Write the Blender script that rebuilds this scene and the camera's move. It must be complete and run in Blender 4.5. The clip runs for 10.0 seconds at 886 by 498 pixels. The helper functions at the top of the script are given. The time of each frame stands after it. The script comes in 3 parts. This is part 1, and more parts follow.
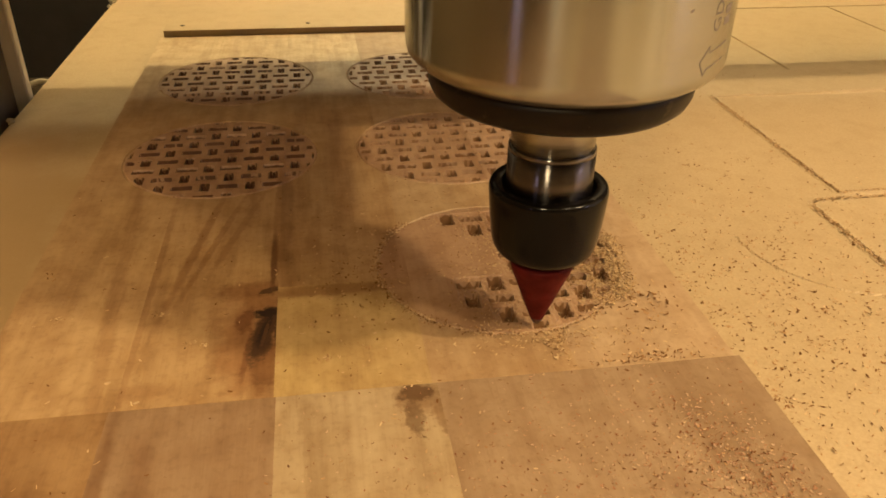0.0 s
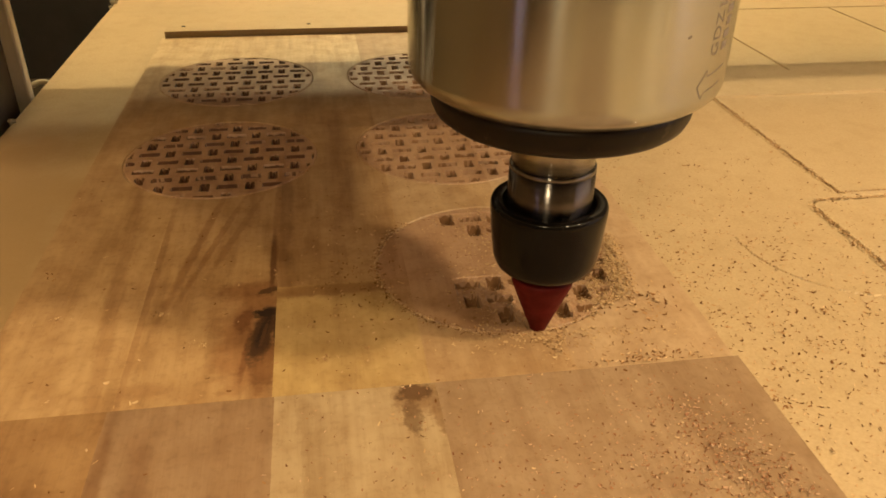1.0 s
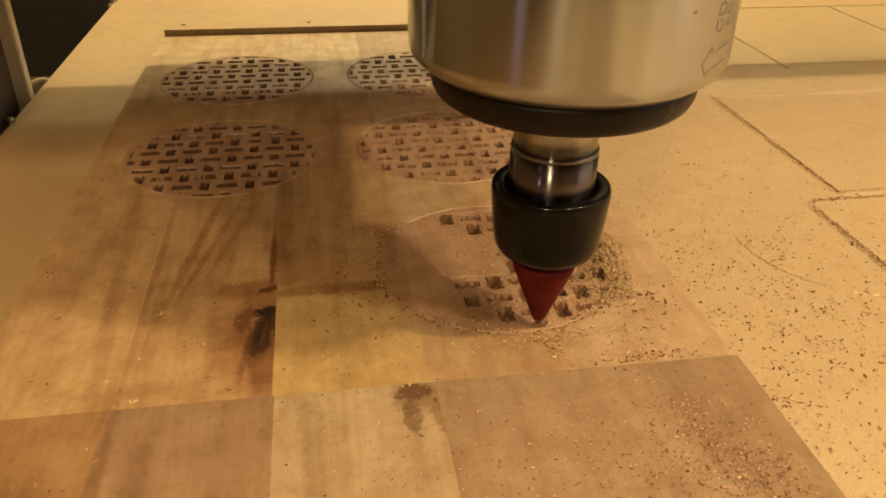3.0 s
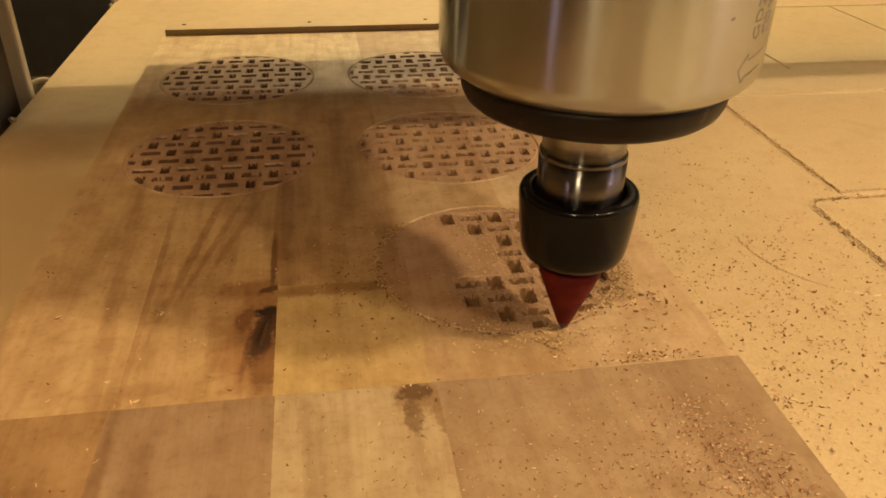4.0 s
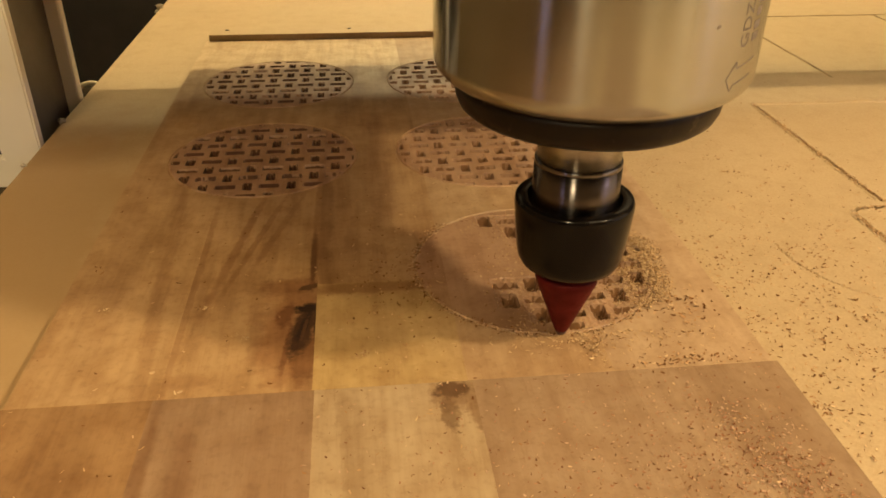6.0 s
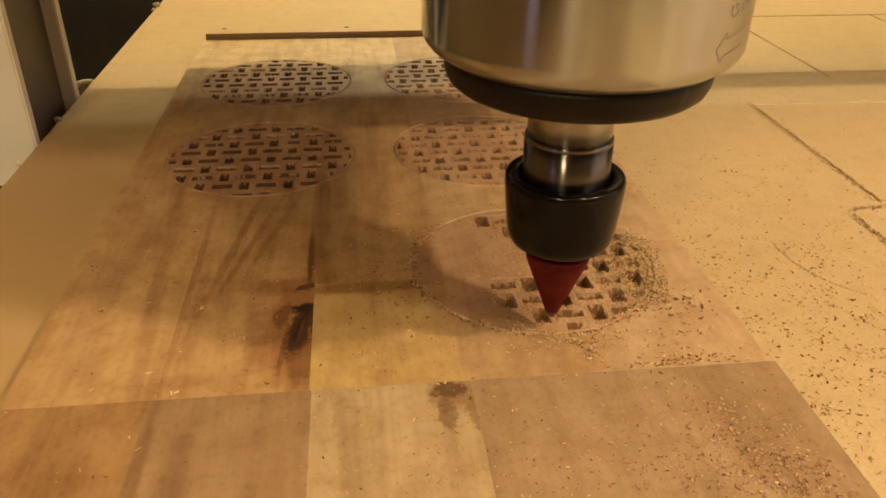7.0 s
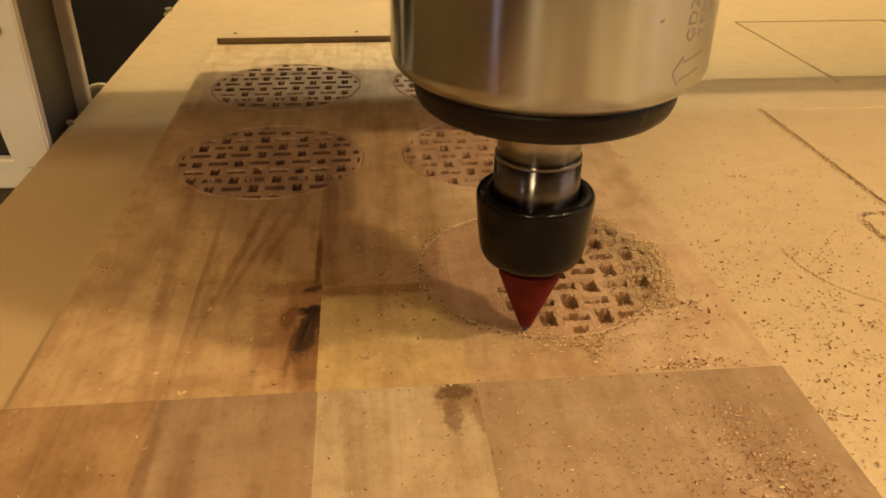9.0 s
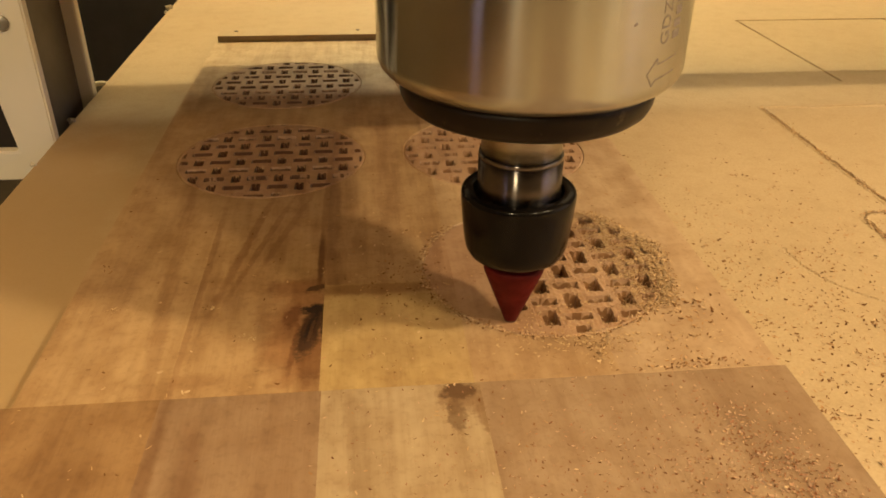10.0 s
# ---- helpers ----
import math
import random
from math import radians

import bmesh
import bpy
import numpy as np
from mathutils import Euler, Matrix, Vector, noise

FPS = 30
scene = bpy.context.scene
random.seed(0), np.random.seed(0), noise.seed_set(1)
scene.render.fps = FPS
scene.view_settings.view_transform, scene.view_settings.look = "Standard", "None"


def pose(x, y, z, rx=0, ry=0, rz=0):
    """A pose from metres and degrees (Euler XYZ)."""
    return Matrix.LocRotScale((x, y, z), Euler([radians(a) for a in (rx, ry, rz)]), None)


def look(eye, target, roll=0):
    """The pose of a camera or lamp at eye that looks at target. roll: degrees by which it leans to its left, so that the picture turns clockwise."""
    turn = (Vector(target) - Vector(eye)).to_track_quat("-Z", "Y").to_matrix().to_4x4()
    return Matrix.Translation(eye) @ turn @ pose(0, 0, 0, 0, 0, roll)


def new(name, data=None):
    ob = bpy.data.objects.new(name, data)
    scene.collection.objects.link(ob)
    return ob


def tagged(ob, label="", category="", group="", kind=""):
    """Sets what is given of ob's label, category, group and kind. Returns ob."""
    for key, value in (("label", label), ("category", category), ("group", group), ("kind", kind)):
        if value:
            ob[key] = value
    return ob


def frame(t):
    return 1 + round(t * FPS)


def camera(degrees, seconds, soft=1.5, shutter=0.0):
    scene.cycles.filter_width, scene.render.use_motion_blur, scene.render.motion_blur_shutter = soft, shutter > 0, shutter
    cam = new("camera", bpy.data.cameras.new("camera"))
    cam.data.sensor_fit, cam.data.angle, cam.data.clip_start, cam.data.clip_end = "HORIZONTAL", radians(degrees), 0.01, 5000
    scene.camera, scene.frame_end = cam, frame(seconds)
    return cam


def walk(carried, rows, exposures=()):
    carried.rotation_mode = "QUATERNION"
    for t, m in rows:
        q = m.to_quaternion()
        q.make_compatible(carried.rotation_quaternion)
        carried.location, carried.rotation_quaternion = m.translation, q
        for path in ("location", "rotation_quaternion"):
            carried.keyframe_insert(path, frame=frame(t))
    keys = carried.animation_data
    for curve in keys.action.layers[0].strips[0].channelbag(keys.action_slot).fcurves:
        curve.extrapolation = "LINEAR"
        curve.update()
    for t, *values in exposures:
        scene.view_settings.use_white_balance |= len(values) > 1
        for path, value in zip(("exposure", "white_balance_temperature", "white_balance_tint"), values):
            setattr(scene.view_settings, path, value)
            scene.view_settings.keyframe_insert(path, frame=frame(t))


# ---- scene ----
cam = camera(59.06, 10.0, 1.7)

# seconds, eye in metres, then heading to the east of north, downward tilt and lean in degrees
CAMERA_ROWS = (
    (0.0, 0.0000, 0.0000, 0.1447, 9.58, 30.54, 1.10),
    (0.5, 0.0007, -0.0004, 0.1451, 9.49, 30.58, 1.07),
    (1.0, 0.0009, -0.0005, 0.1446, 9.42, 30.47, 1.05),
    (1.5, 0.0007, -0.0005, 0.1450, 9.50, 30.54, 1.11),
    (2.0, 0.0006, -0.0005, 0.1447, 9.52, 30.52, 1.11),
    (2.5, 0.0009, -0.0006, 0.1449, 9.49, 30.57, 1.12),
    (4.0, 0.0008, -0.0003, 0.1450, 9.40, 30.62, 1.12),
    (4.5, 0.0008, -0.0003, 0.1447, 9.49, 30.64, 1.16),
    (4.6, 0.0006, -0.0004, 0.1449, 9.47, 30.63, 1.06),
    (4.7, 0.0003, -0.0006, 0.1450, 9.46, 30.66, 0.96),
    (4.8, 0.0000, -0.0008, 0.1451, 9.40, 30.77, 0.85),
    (4.9, -0.0002, -0.0010, 0.1453, 8.84, 30.65, 0.75),
    (5.0, -0.0005, -0.0011, 0.1454, 8.14, 30.61, 0.64),
    (5.1, -0.0007, -0.0017, 0.1451, 7.35, 30.32, 0.60),
    (5.2, -0.0008, -0.0023, 0.1448, 6.80, 30.09, 0.56),
    (5.3, -0.0010, -0.0029, 0.1445, 6.16, 29.98, 0.52),
    (5.4, -0.0012, -0.0035, 0.1442, 6.15, 29.93, 0.47),
    (5.5, -0.0013, -0.0040, 0.1439, 6.15, 29.96, 0.43),
    (5.6, -0.0013, -0.0040, 0.1439, 6.21, 29.97, 0.46),
    (5.7, -0.0014, -0.0039, 0.1439, 6.46, 29.99, 0.48),
    (6.8, -0.0017, -0.0031, 0.1438, 6.87, 30.02, 0.78),
    (6.9, -0.0017, -0.0030, 0.1438, 6.93, 30.07, 0.81),
    (7.0, -0.0017, -0.0030, 0.1438, 6.93, 30.07, 0.83),
    (7.1, -0.0019, -0.0033, 0.1439, 6.92, 30.02, 0.82),
    (7.2, -0.0020, -0.0035, 0.1441, 6.81, 29.96, 0.81),
    (7.3, -0.0021, -0.0038, 0.1442, 6.80, 29.99, 0.80),
    (7.4, -0.0023, -0.0041, 0.1443, 6.69, 29.81, 0.79),
    (7.5, -0.0024, -0.0044, 0.1445, 6.30, 28.77, 0.79),
    (7.6, -0.0023, -0.0043, 0.1444, 6.19, 29.02, 0.72),
    (7.7, -0.0022, -0.0042, 0.1443, 6.13, 29.22, 0.66),
    (7.8, -0.0021, -0.0040, 0.1442, 6.11, 29.38, 0.60),
    (7.9, -0.0020, -0.0039, 0.1442, 6.04, 29.50, 0.54),
    (8.0, -0.0019, -0.0038, 0.1441, 5.92, 29.66, 0.47),
    (8.1, -0.0019, -0.0038, 0.1441, 6.03, 29.40, 0.51),
    (8.2, -0.0020, -0.0038, 0.1441, 5.89, 29.54, 0.55),
    (8.3, -0.0020, -0.0038, 0.1440, 6.00, 29.23, 0.58),
    (8.4, -0.0020, -0.0038, 0.1440, 5.91, 29.17, 0.62),
    (8.5, -0.0020, -0.0038, 0.1440, 5.97, 29.11, 0.66),
    (8.6, -0.0018, -0.0039, 0.1440, 5.90, 29.04, 0.67),
    (8.7, -0.0015, -0.0040, 0.1439, 5.63, 29.08, 0.68),
    (8.8, -0.0013, -0.0041, 0.1438, 5.77, 29.36, 0.69),
    (8.9, -0.0011, -0.0041, 0.1437, 5.81, 29.72, 0.69),
    (9.0, -0.0008, -0.0042, 0.1437, 6.08, 29.72, 0.70),
    (9.1, -0.0012, -0.0040, 0.1437, 6.03, 29.73, 0.71),
    (9.2, -0.0015, -0.0038, 0.1437, 6.17, 29.80, 0.71),
    (9.3, -0.0019, -0.0036, 0.1437, 6.31, 29.87, 0.71),
    (9.4, -0.0022, -0.0034, 0.1436, 6.15, 29.87, 0.71),
    (9.5, -0.0026, -0.0032, 0.1436, 6.29, 29.94, 0.71),
    (9.6, -0.0025, -0.0033, 0.1437, 6.22, 30.12, 0.72),
    (9.7, -0.0024, -0.0034, 0.1437, 6.40, 30.45, 0.73),
    (9.8, -0.0023, -0.0035, 0.1438, 6.31, 30.09, 0.74),
    (9.9, -0.0022, -0.0036, 0.1439, 6.18, 30.22, 0.75),
    (10.0, -0.0020, -0.0037, 0.1439, 6.15, 29.87, 0.76),
)


def aim(x, y, z, heading, tilt, lean):
    a, b = radians(heading), radians(tilt)
    way = Vector((math.sin(a) * math.cos(b), math.cos(a) * math.cos(b), -math.sin(b)))
    return look((x, y, z), Vector((x, y, z)) + way, lean)


EXPOSURES = ((0.0, 0.0), (10.0, 0.0))
walk(cam, [(row[0], aim(*row[1:])) for row in CAMERA_ROWS], EXPOSURES)

# seconds and the place of the spindle's reference point, which is 3 mm above the bit's tip
SPINDLE_ROWS = (
    (0.0, 0.0619, 0.1907, 0.0049),
    (0.1, 0.0621, 0.1906, 0.0089),
    (0.2, 0.0630, 0.1905, 0.0089),
    (0.3, 0.0633, 0.1905, 0.0088),
    (0.4, 0.0634, 0.1904, 0.0050),
    (0.5, 0.0630, 0.1903, 0.0054),
    (0.6, 0.0631, 0.1903, 0.0044),
    (0.7, 0.0632, 0.1903, 0.0033),
    (0.8, 0.0630, 0.1903, 0.0023),
    (0.9, 0.0630, 0.1903, 0.0006),
    (1.0, 0.0631, 0.1909, -0.0006),
    (1.1, 0.0630, 0.1909, -0.0004),
    (1.2, 0.0616, 0.1909, 0.0011),
    (1.3, 0.0607, 0.1909, 0.0029),
    (1.4, 0.0621, 0.1909, 0.0011),
    (1.5, 0.0627, 0.1905, 0.0000),
    (1.6, 0.0617, 0.1899, 0.0011),
    (1.7, 0.0617, 0.1899, 0.0010),
    (1.8, 0.0629, 0.1899, -0.0003),
    (1.9, 0.0641, 0.1899, -0.0003),
    (2.0, 0.0656, 0.1899, 0.0007),
    (2.1, 0.0646, 0.1899, 0.0007),
    (2.2, 0.0635, 0.1901, 0.0002),
    (2.3, 0.0643, 0.1901, 0.0029),
    (2.4, 0.0646, 0.1904, 0.0023),
    (2.5, 0.0638, 0.1908, -0.0002),
    (2.6, 0.0630, 0.1908, -0.0002),
    (2.7, 0.0630, 0.1909, 0.0051),
    (3.8, 0.0675, 0.1884, 0.0033),
    (3.9, 0.0701, 0.1887, 0.0034),
    (4.0, 0.0704, 0.1885, 0.0037),
    (4.1, 0.0677, 0.1888, 0.0033),
    (4.2, 0.0677, 0.1891, 0.0024),
    (4.3, 0.0677, 0.1892, 0.0049),
    (4.4, 0.0678, 0.1893, 0.0088),
    (4.5, 0.0675, 0.1894, 0.0089),
    (4.6, 0.0635, 0.1897, 0.0082),
    (4.7, 0.0588, 0.1898, 0.0085),
    (4.8, 0.0581, 0.1900, 0.0080),
    (4.9, 0.0576, 0.1900, 0.0072),
    (5.0, 0.0577, 0.1900, 0.0060),
    (5.1, 0.0573, 0.1898, 0.0044),
    (5.2, 0.0577, 0.1897, 0.0034),
    (5.3, 0.0577, 0.1894, 0.0031),
    (5.4, 0.0576, 0.1892, 0.0028),
    (5.5, 0.0581, 0.1889, 0.0021),
    (5.6, 0.0585, 0.1886, 0.0022),
    (5.7, 0.0582, 0.1883, 0.0023),
    (6.8, 0.0578, 0.1899, 0.0067),
    (6.9, 0.0579, 0.1902, 0.0087),
    (7.0, 0.0558, 0.1904, 0.0084),
    (7.1, 0.0501, 0.1905, 0.0069),
    (7.2, 0.0457, 0.1905, 0.0093),
    (7.3, 0.0456, 0.1907, 0.0091),
    (7.4, 0.0455, 0.1907, 0.0073),
    (7.5, 0.0456, 0.1916, 0.0055),
    (7.6, 0.0457, 0.1917, 0.0039),
    (7.7, 0.0457, 0.1916, 0.0031),
    (7.8, 0.0457, 0.1918, 0.0021),
    (7.9, 0.0458, 0.1919, 0.0010),
    (8.0, 0.0460, 0.1919, 0.0003),
    (8.1, 0.0471, 0.1920, 0.0016),
    (8.2, 0.0461, 0.1921, 0.0009),
    (8.3, 0.0467, 0.1924, 0.0022),
    (8.4, 0.0460, 0.1924, 0.0007),
    (8.5, 0.0435, 0.1927, 0.0011),
    (8.6, 0.0424, 0.1927, 0.0019),
    (8.7, 0.0425, 0.1924, 0.0021),
    (8.8, 0.0433, 0.1924, 0.0014),
    (8.9, 0.0462, 0.1924, 0.0002),
    (9.0, 0.0463, 0.1924, 0.0037),
    (9.1, 0.0460, 0.1924, 0.0082),
    (9.2, 0.0456, 0.1924, 0.0087),
    (9.3, 0.0438, 0.1955, 0.0087),
    (9.4, 0.0413, 0.1983, 0.0082),
    (9.5, 0.0412, 0.1982, 0.0079),
    (9.6, 0.0408, 0.1984, 0.0069),
    (9.7, 0.0413, 0.1984, 0.0059),
    (9.8, 0.0412, 0.1985, 0.0060),
    (9.9, 0.0415, 0.1984, 0.0046),
    (10.0, 0.0417, 0.1985, 0.0014),
)

# seconds and the gantry's place along its rails
GANTRY_ROWS = ((0.0, 0.190), (9.2, 0.190), (9.3, 0.1945), (9.4, 0.1985), (10.0, 0.1985))

# ---- the place: a router spindle carving round coasters into a glued wooden board ----
Z_BED = -0.0092          # top of the wasteboard; the boards' tops are at z = 0
R_COASTER = 0.0429


# ---------------------------------------------------------------- world and lamps
world = bpy.data.worlds.new("world")
scene.world = world
world.use_nodes = True
world.node_tree.nodes["Background"].inputs["Color"].default_value = (0.9, 0.62, 0.34, 1)
world.node_tree.nodes["Background"].inputs["Strength"].default_value = 0.004


def bulb(name, place, watts, colour, radius):
    data = bpy.data.lights.new(name, "POINT")
    data.energy, data.color, data.shadow_soft_size = watts, colour, radius
    ob = new(name, data)
    ob.location = place
    return ob


def panel(name, place, target, watts, colour, wide, high):
    """A flat lamp whose long side lies level."""
    data = bpy.data.lights.new(name, "AREA")
    data.shape, data.size, data.size_y = "RECTANGLE", wide, high
    data.energy, data.color = watts, colour
    ob = new(name, data)
    ob.matrix_world = look(place, target)
    return ob


bulb("lamp_work", (0.50, -0.510, 1.12), 25, (1.0, 0.78, 0.44), 0.05)
bulb("lamp_work", (0.90, -0.270, 1.14), 66, (1.0, 0.78, 0.44), 0.05)
panel("window_light", (2.76, 0.10, 0.75), (0.0, 0.10, 0.60), 3.0, (0.95, 0.84, 0.92), 3.0, 0.8)
bulb("lamp_ceiling", (0.40, 1.50, 1.60), 76, (1.0, 0.85, 0.48), 0.025)
bulb("lamp_ceiling", (0.25, 2.20, 1.40), 56, (1.0, 0.85, 0.48), 0.10)
bulb("lamp_window", (-0.85, -0.63, 0.28), 1.3, (0.84, 0.76, 1.0), 0.028)
bulb("lamp_window", (2.15, -0.80, 1.05), 13.0, (0.80, 0.76, 1.0), 0.025)
bulb("lamp_bench", (-0.35, -0.75, 0.80), 22.0, (1.0, 0.78, 0.43), 0.07)


# ---------------------------------------------------------------- materials
def material(name, rough=0.6, metal=0.0):
    m = bpy.data.materials.new(name)
    m.use_nodes = True
    b = m.node_tree.nodes["Principled BSDF"]
    b.inputs["Roughness"].default_value, b.inputs["Metallic"].default_value = rough, metal
    return m, m.node_tree.nodes, m.node_tree.links, b


def noise_tex(nodes, links, scale, detail=4.0, rough=0.55, stretch=(1, 1, 1), shift=None):
    """A noise texture in the object's metres; shift: a socket that moves it."""
    co = nodes.new("ShaderNodeTexCoord")
    mp = nodes.new("ShaderNodeMapping")
    mp.inputs["Scale"].default_value = stretch
    links.new(co.outputs["Object"], mp.inputs["Vector"])
    if shift:
        links.new(shift, mp.inputs["Location"])
    n = nodes.new("ShaderNodeTexNoise")
    n.inputs["Scale"].default_value, n.inputs["Detail"].default_value, n.inputs["Roughness"].default_value = scale, detail, rough
    links.new(mp.outputs["Vector"], n.inputs["Vector"])
    return n.outputs["Fac"]


def ramp(nodes, links, fac, stops):
    r = nodes.new("ShaderNodeValToRGB")
    while len(r.color_ramp.elements) < len(stops):
        r.color_ramp.elements.new(0.5)
    for e, (p, c) in zip(r.color_ramp.elements, stops):
        e.position, e.color = p, (*c, 1) if len(c) == 3 else c
    links.new(fac, r.inputs["Fac"])
    return r.outputs["Color"]


def mix(nodes, links, kind, fac, a, b):
    n = nodes.new("ShaderNodeMix")
    n.data_type, n.blend_type = "RGBA", kind
    for sock, v in ((n.inputs[0], fac), (n.inputs[6], a), (n.inputs[7], b)):
        if isinstance(v, (int, float)):
            sock.default_value = v
        elif isinstance(v, tuple):
            sock.default_value = (*v, 1)
        else:
            links.new(v, sock)
    return n.outputs[2]


def bump(nodes, links, bsdf, height, strength, distance):
    b = nodes.new("ShaderNodeBump")
    b.inputs["Strength"].default_value, b.inputs["Distance"].default_value = strength, distance
    links.new(height, b.inputs["Height"])
    links.new(b.outputs["Normal"], bsdf.inputs["Normal"])


def patch(nodes, links, colour, centre, size, dark, amount, ragged=0.5, scale=420, turn=0.0, soft=0.28):
    """Lays an uneven patch, a real mark or painted light, over a colour: an ellipse round a place with a ragged edge.
    """
    co = nodes.new("ShaderNodeTexCoord")
    mp = nodes.new("ShaderNodeMapping")
    mp.vector_type = "TEXTURE"
    mp.inputs["Location"].default_value = (*centre, 0)
    mp.inputs["Rotation"].default_value = (0, 0, radians(turn))
    mp.inputs["Scale"].default_value = (*size, 1)
    links.new(co.outputs["Object"], mp.inputs["Vector"])
    ln = nodes.new("ShaderNodeVectorMath")
    ln.operation = "LENGTH"
    links.new(mp.outputs["Vector"], ln.inputs[0])
    n = noise_tex(nodes, links, scale, 5, 0.6)
    ma = nodes.new("ShaderNodeMath")
    ma.operation = "MULTIPLY_ADD"
    links.new(n, ma.inputs[0])
    ma.inputs[1].default_value = ragged * 2
    links.new(ln.outputs["Value"], ma.inputs[2])
    mr = nodes.new("ShaderNodeMapRange")
    mr.inputs["From Min"].default_value, mr.inputs["From Max"].default_value = 1 - soft + ragged, 1 + soft + ragged
    mr.inputs["To Min"].default_value, mr.inputs["To Max"].default_value = amount, 0.0
    links.new(ma.outputs["Value"], mr.inputs["Value"])
    return mix(nodes, links, "MIX", mr.outputs["Result"], colour, dark)


def wood(name, light, dark, streaks=0.5, patches=(), figure=11.0):
    """Sanded lamella of hardwood with grain along y and a blotchy figure."""
    m, nodes, links, b = material(name, 0.5)
    info = nodes.new("ShaderNodeObjectInfo")
    sh = nodes.new("ShaderNodeCombineXYZ")
    links.new(info.outputs["Random"], sh.inputs["Z"])
    links.new(info.outputs["Random"], sh.inputs["X"])
    broad = noise_tex(nodes, links, figure, 3, 0.55, (2.2, 0.7, 1), sh.outputs["Vector"])
    wavy = noise_tex(nodes, links, 46, 4, 0.55, (2.6, 0.42, 1), sh.outputs["Vector"])
    grain = noise_tex(nodes, links, 60, 5, 0.6, (7, 0.25, 4), sh.outputs["Vector"])
    pores = noise_tex(nodes, links, 700, 3, 0.6, (2.4, 0.16, 1), sh.outputs["Vector"])
    cloud = noise_tex(nodes, links, 95, 3, 0.5)
    fleck = noise_tex(nodes, links, 420, 3, 0.6)
    c = ramp(nodes, links, broad, ((0.32, dark), (0.64, light)))
    for s in patches:
        c = patch(nodes, links, c, *s)
    c = mix(nodes, links, "MULTIPLY", streaks, c, ramp(nodes, links, wavy, ((0.34, (0.50, 0.38, 0.28)), (0.56, (1, 1, 1)))))
    c = mix(nodes, links, "MULTIPLY", streaks * 0.6, c, ramp(nodes, links, grain, ((0.34, (0.70, 0.60, 0.50)), (0.6, (1, 1, 1)))))
    c = mix(nodes, links, "MULTIPLY", 0.22, c, ramp(nodes, links, pores, ((0.30, (0.70, 0.60, 0.50)), (0.45, (1, 1, 1)))))
    c = mix(nodes, links, "MULTIPLY", 0.6, c, ramp(nodes, links, cloud, ((0.36, (0.76, 0.68, 0.60)), (0.6, (1, 1, 1)))))
    c = mix(nodes, links, "MULTIPLY", 0.4, c, ramp(nodes, links, fleck, ((0.34, (0.72, 0.66, 0.60)), (0.5, (1, 1, 1)))))
    links.new(c, b.inputs["Base Color"])
    links.new(ramp(nodes, links, cloud, ((0.2, (0.60,) * 3), (0.8, (0.44,) * 3))), b.inputs["Roughness"])
    b.inputs["Sheen Weight"].default_value, b.inputs["Sheen Roughness"].default_value = 0.03, 0.45
    b.inputs["Sheen Tint"].default_value = (1.0, 0.86, 0.62, 1)
    bump(nodes, links, b, pores, 0.15, 0.0002)
    return m


def fibreboard():
    m, nodes, links, b = material("fibreboard", 0.62)
    big = noise_tex(nodes, links, 7, 4, 0.6)
    fine = noise_tex(nodes, links, 900, 3, 0.7)
    mid = noise_tex(nodes, links, 90, 4, 0.6)
    c = ramp(nodes, links, big, ((0.3, (0.44, 0.325, 0.19)), (0.7, (0.49, 0.37, 0.225))))
    c = mix(nodes, links, "MULTIPLY", 0.4, c, ramp(nodes, links, fine, ((0.32, (0.72, 0.66, 0.58)), (0.6, (1, 1, 1)))))
    c = mix(nodes, links, "MULTIPLY", 0.22, c, ramp(nodes, links, mid, ((0.34, (0.76, 0.70, 0.62)), (0.52, (1, 1, 1)))))
    c = patch(nodes, links, c, (0.03, 0.745), (0.05, 0.03), (0.25, 0.15, 0.07), 0.8, 0.9, 60)
    # broad browner tone along the left side of the board
    c = patch(nodes, links, c, (-0.145, 0.24), (0.050, 0.17), (0.34, 0.215, 0.095), 0.75, 0.6, 25)
    links.new(c, b.inputs["Base Color"])
    bump(nodes, links, b, fine, 0.2, 0.0002)
    return m


def steel(name, colour, rough, aniso=0.0, streak=(1, 1, 260), axis=False):
    m, nodes, links, b = material(name, rough, 1.0)
    n = noise_tex(nodes, links, 14, 5, 0.6, streak)
    s = noise_tex(nodes, links, 40, 4, 0.6)
    c = ramp(nodes, links, n, ((0.3, tuple(v * 0.94 for v in colour)), (0.7, colour)))
    c = mix(nodes, links, "MULTIPLY", 0.35, c, ramp(nodes, links, s, ((0.35, (0.78, 0.74, 0.70)), (0.6, (1, 1, 1)))))
    links.new(c, b.inputs["Base Color"])
    r = ramp(nodes, links, n, ((0.3, (rough * 0.95,) * 3), (0.7, (rough * 1.06,) * 3)))
    links.new(r, b.inputs["Roughness"])
    if axis:
        tg = nodes.new("ShaderNodeTangent")
        tg.direction_type, tg.axis = "RADIAL", "Z"
        links.new(tg.outputs["Tangent"], b.inputs["Tangent"])
        b.inputs["Anisotropic"].default_value = aniso
        b.inputs["Anisotropic Rotation"].default_value = 0.25
    return m


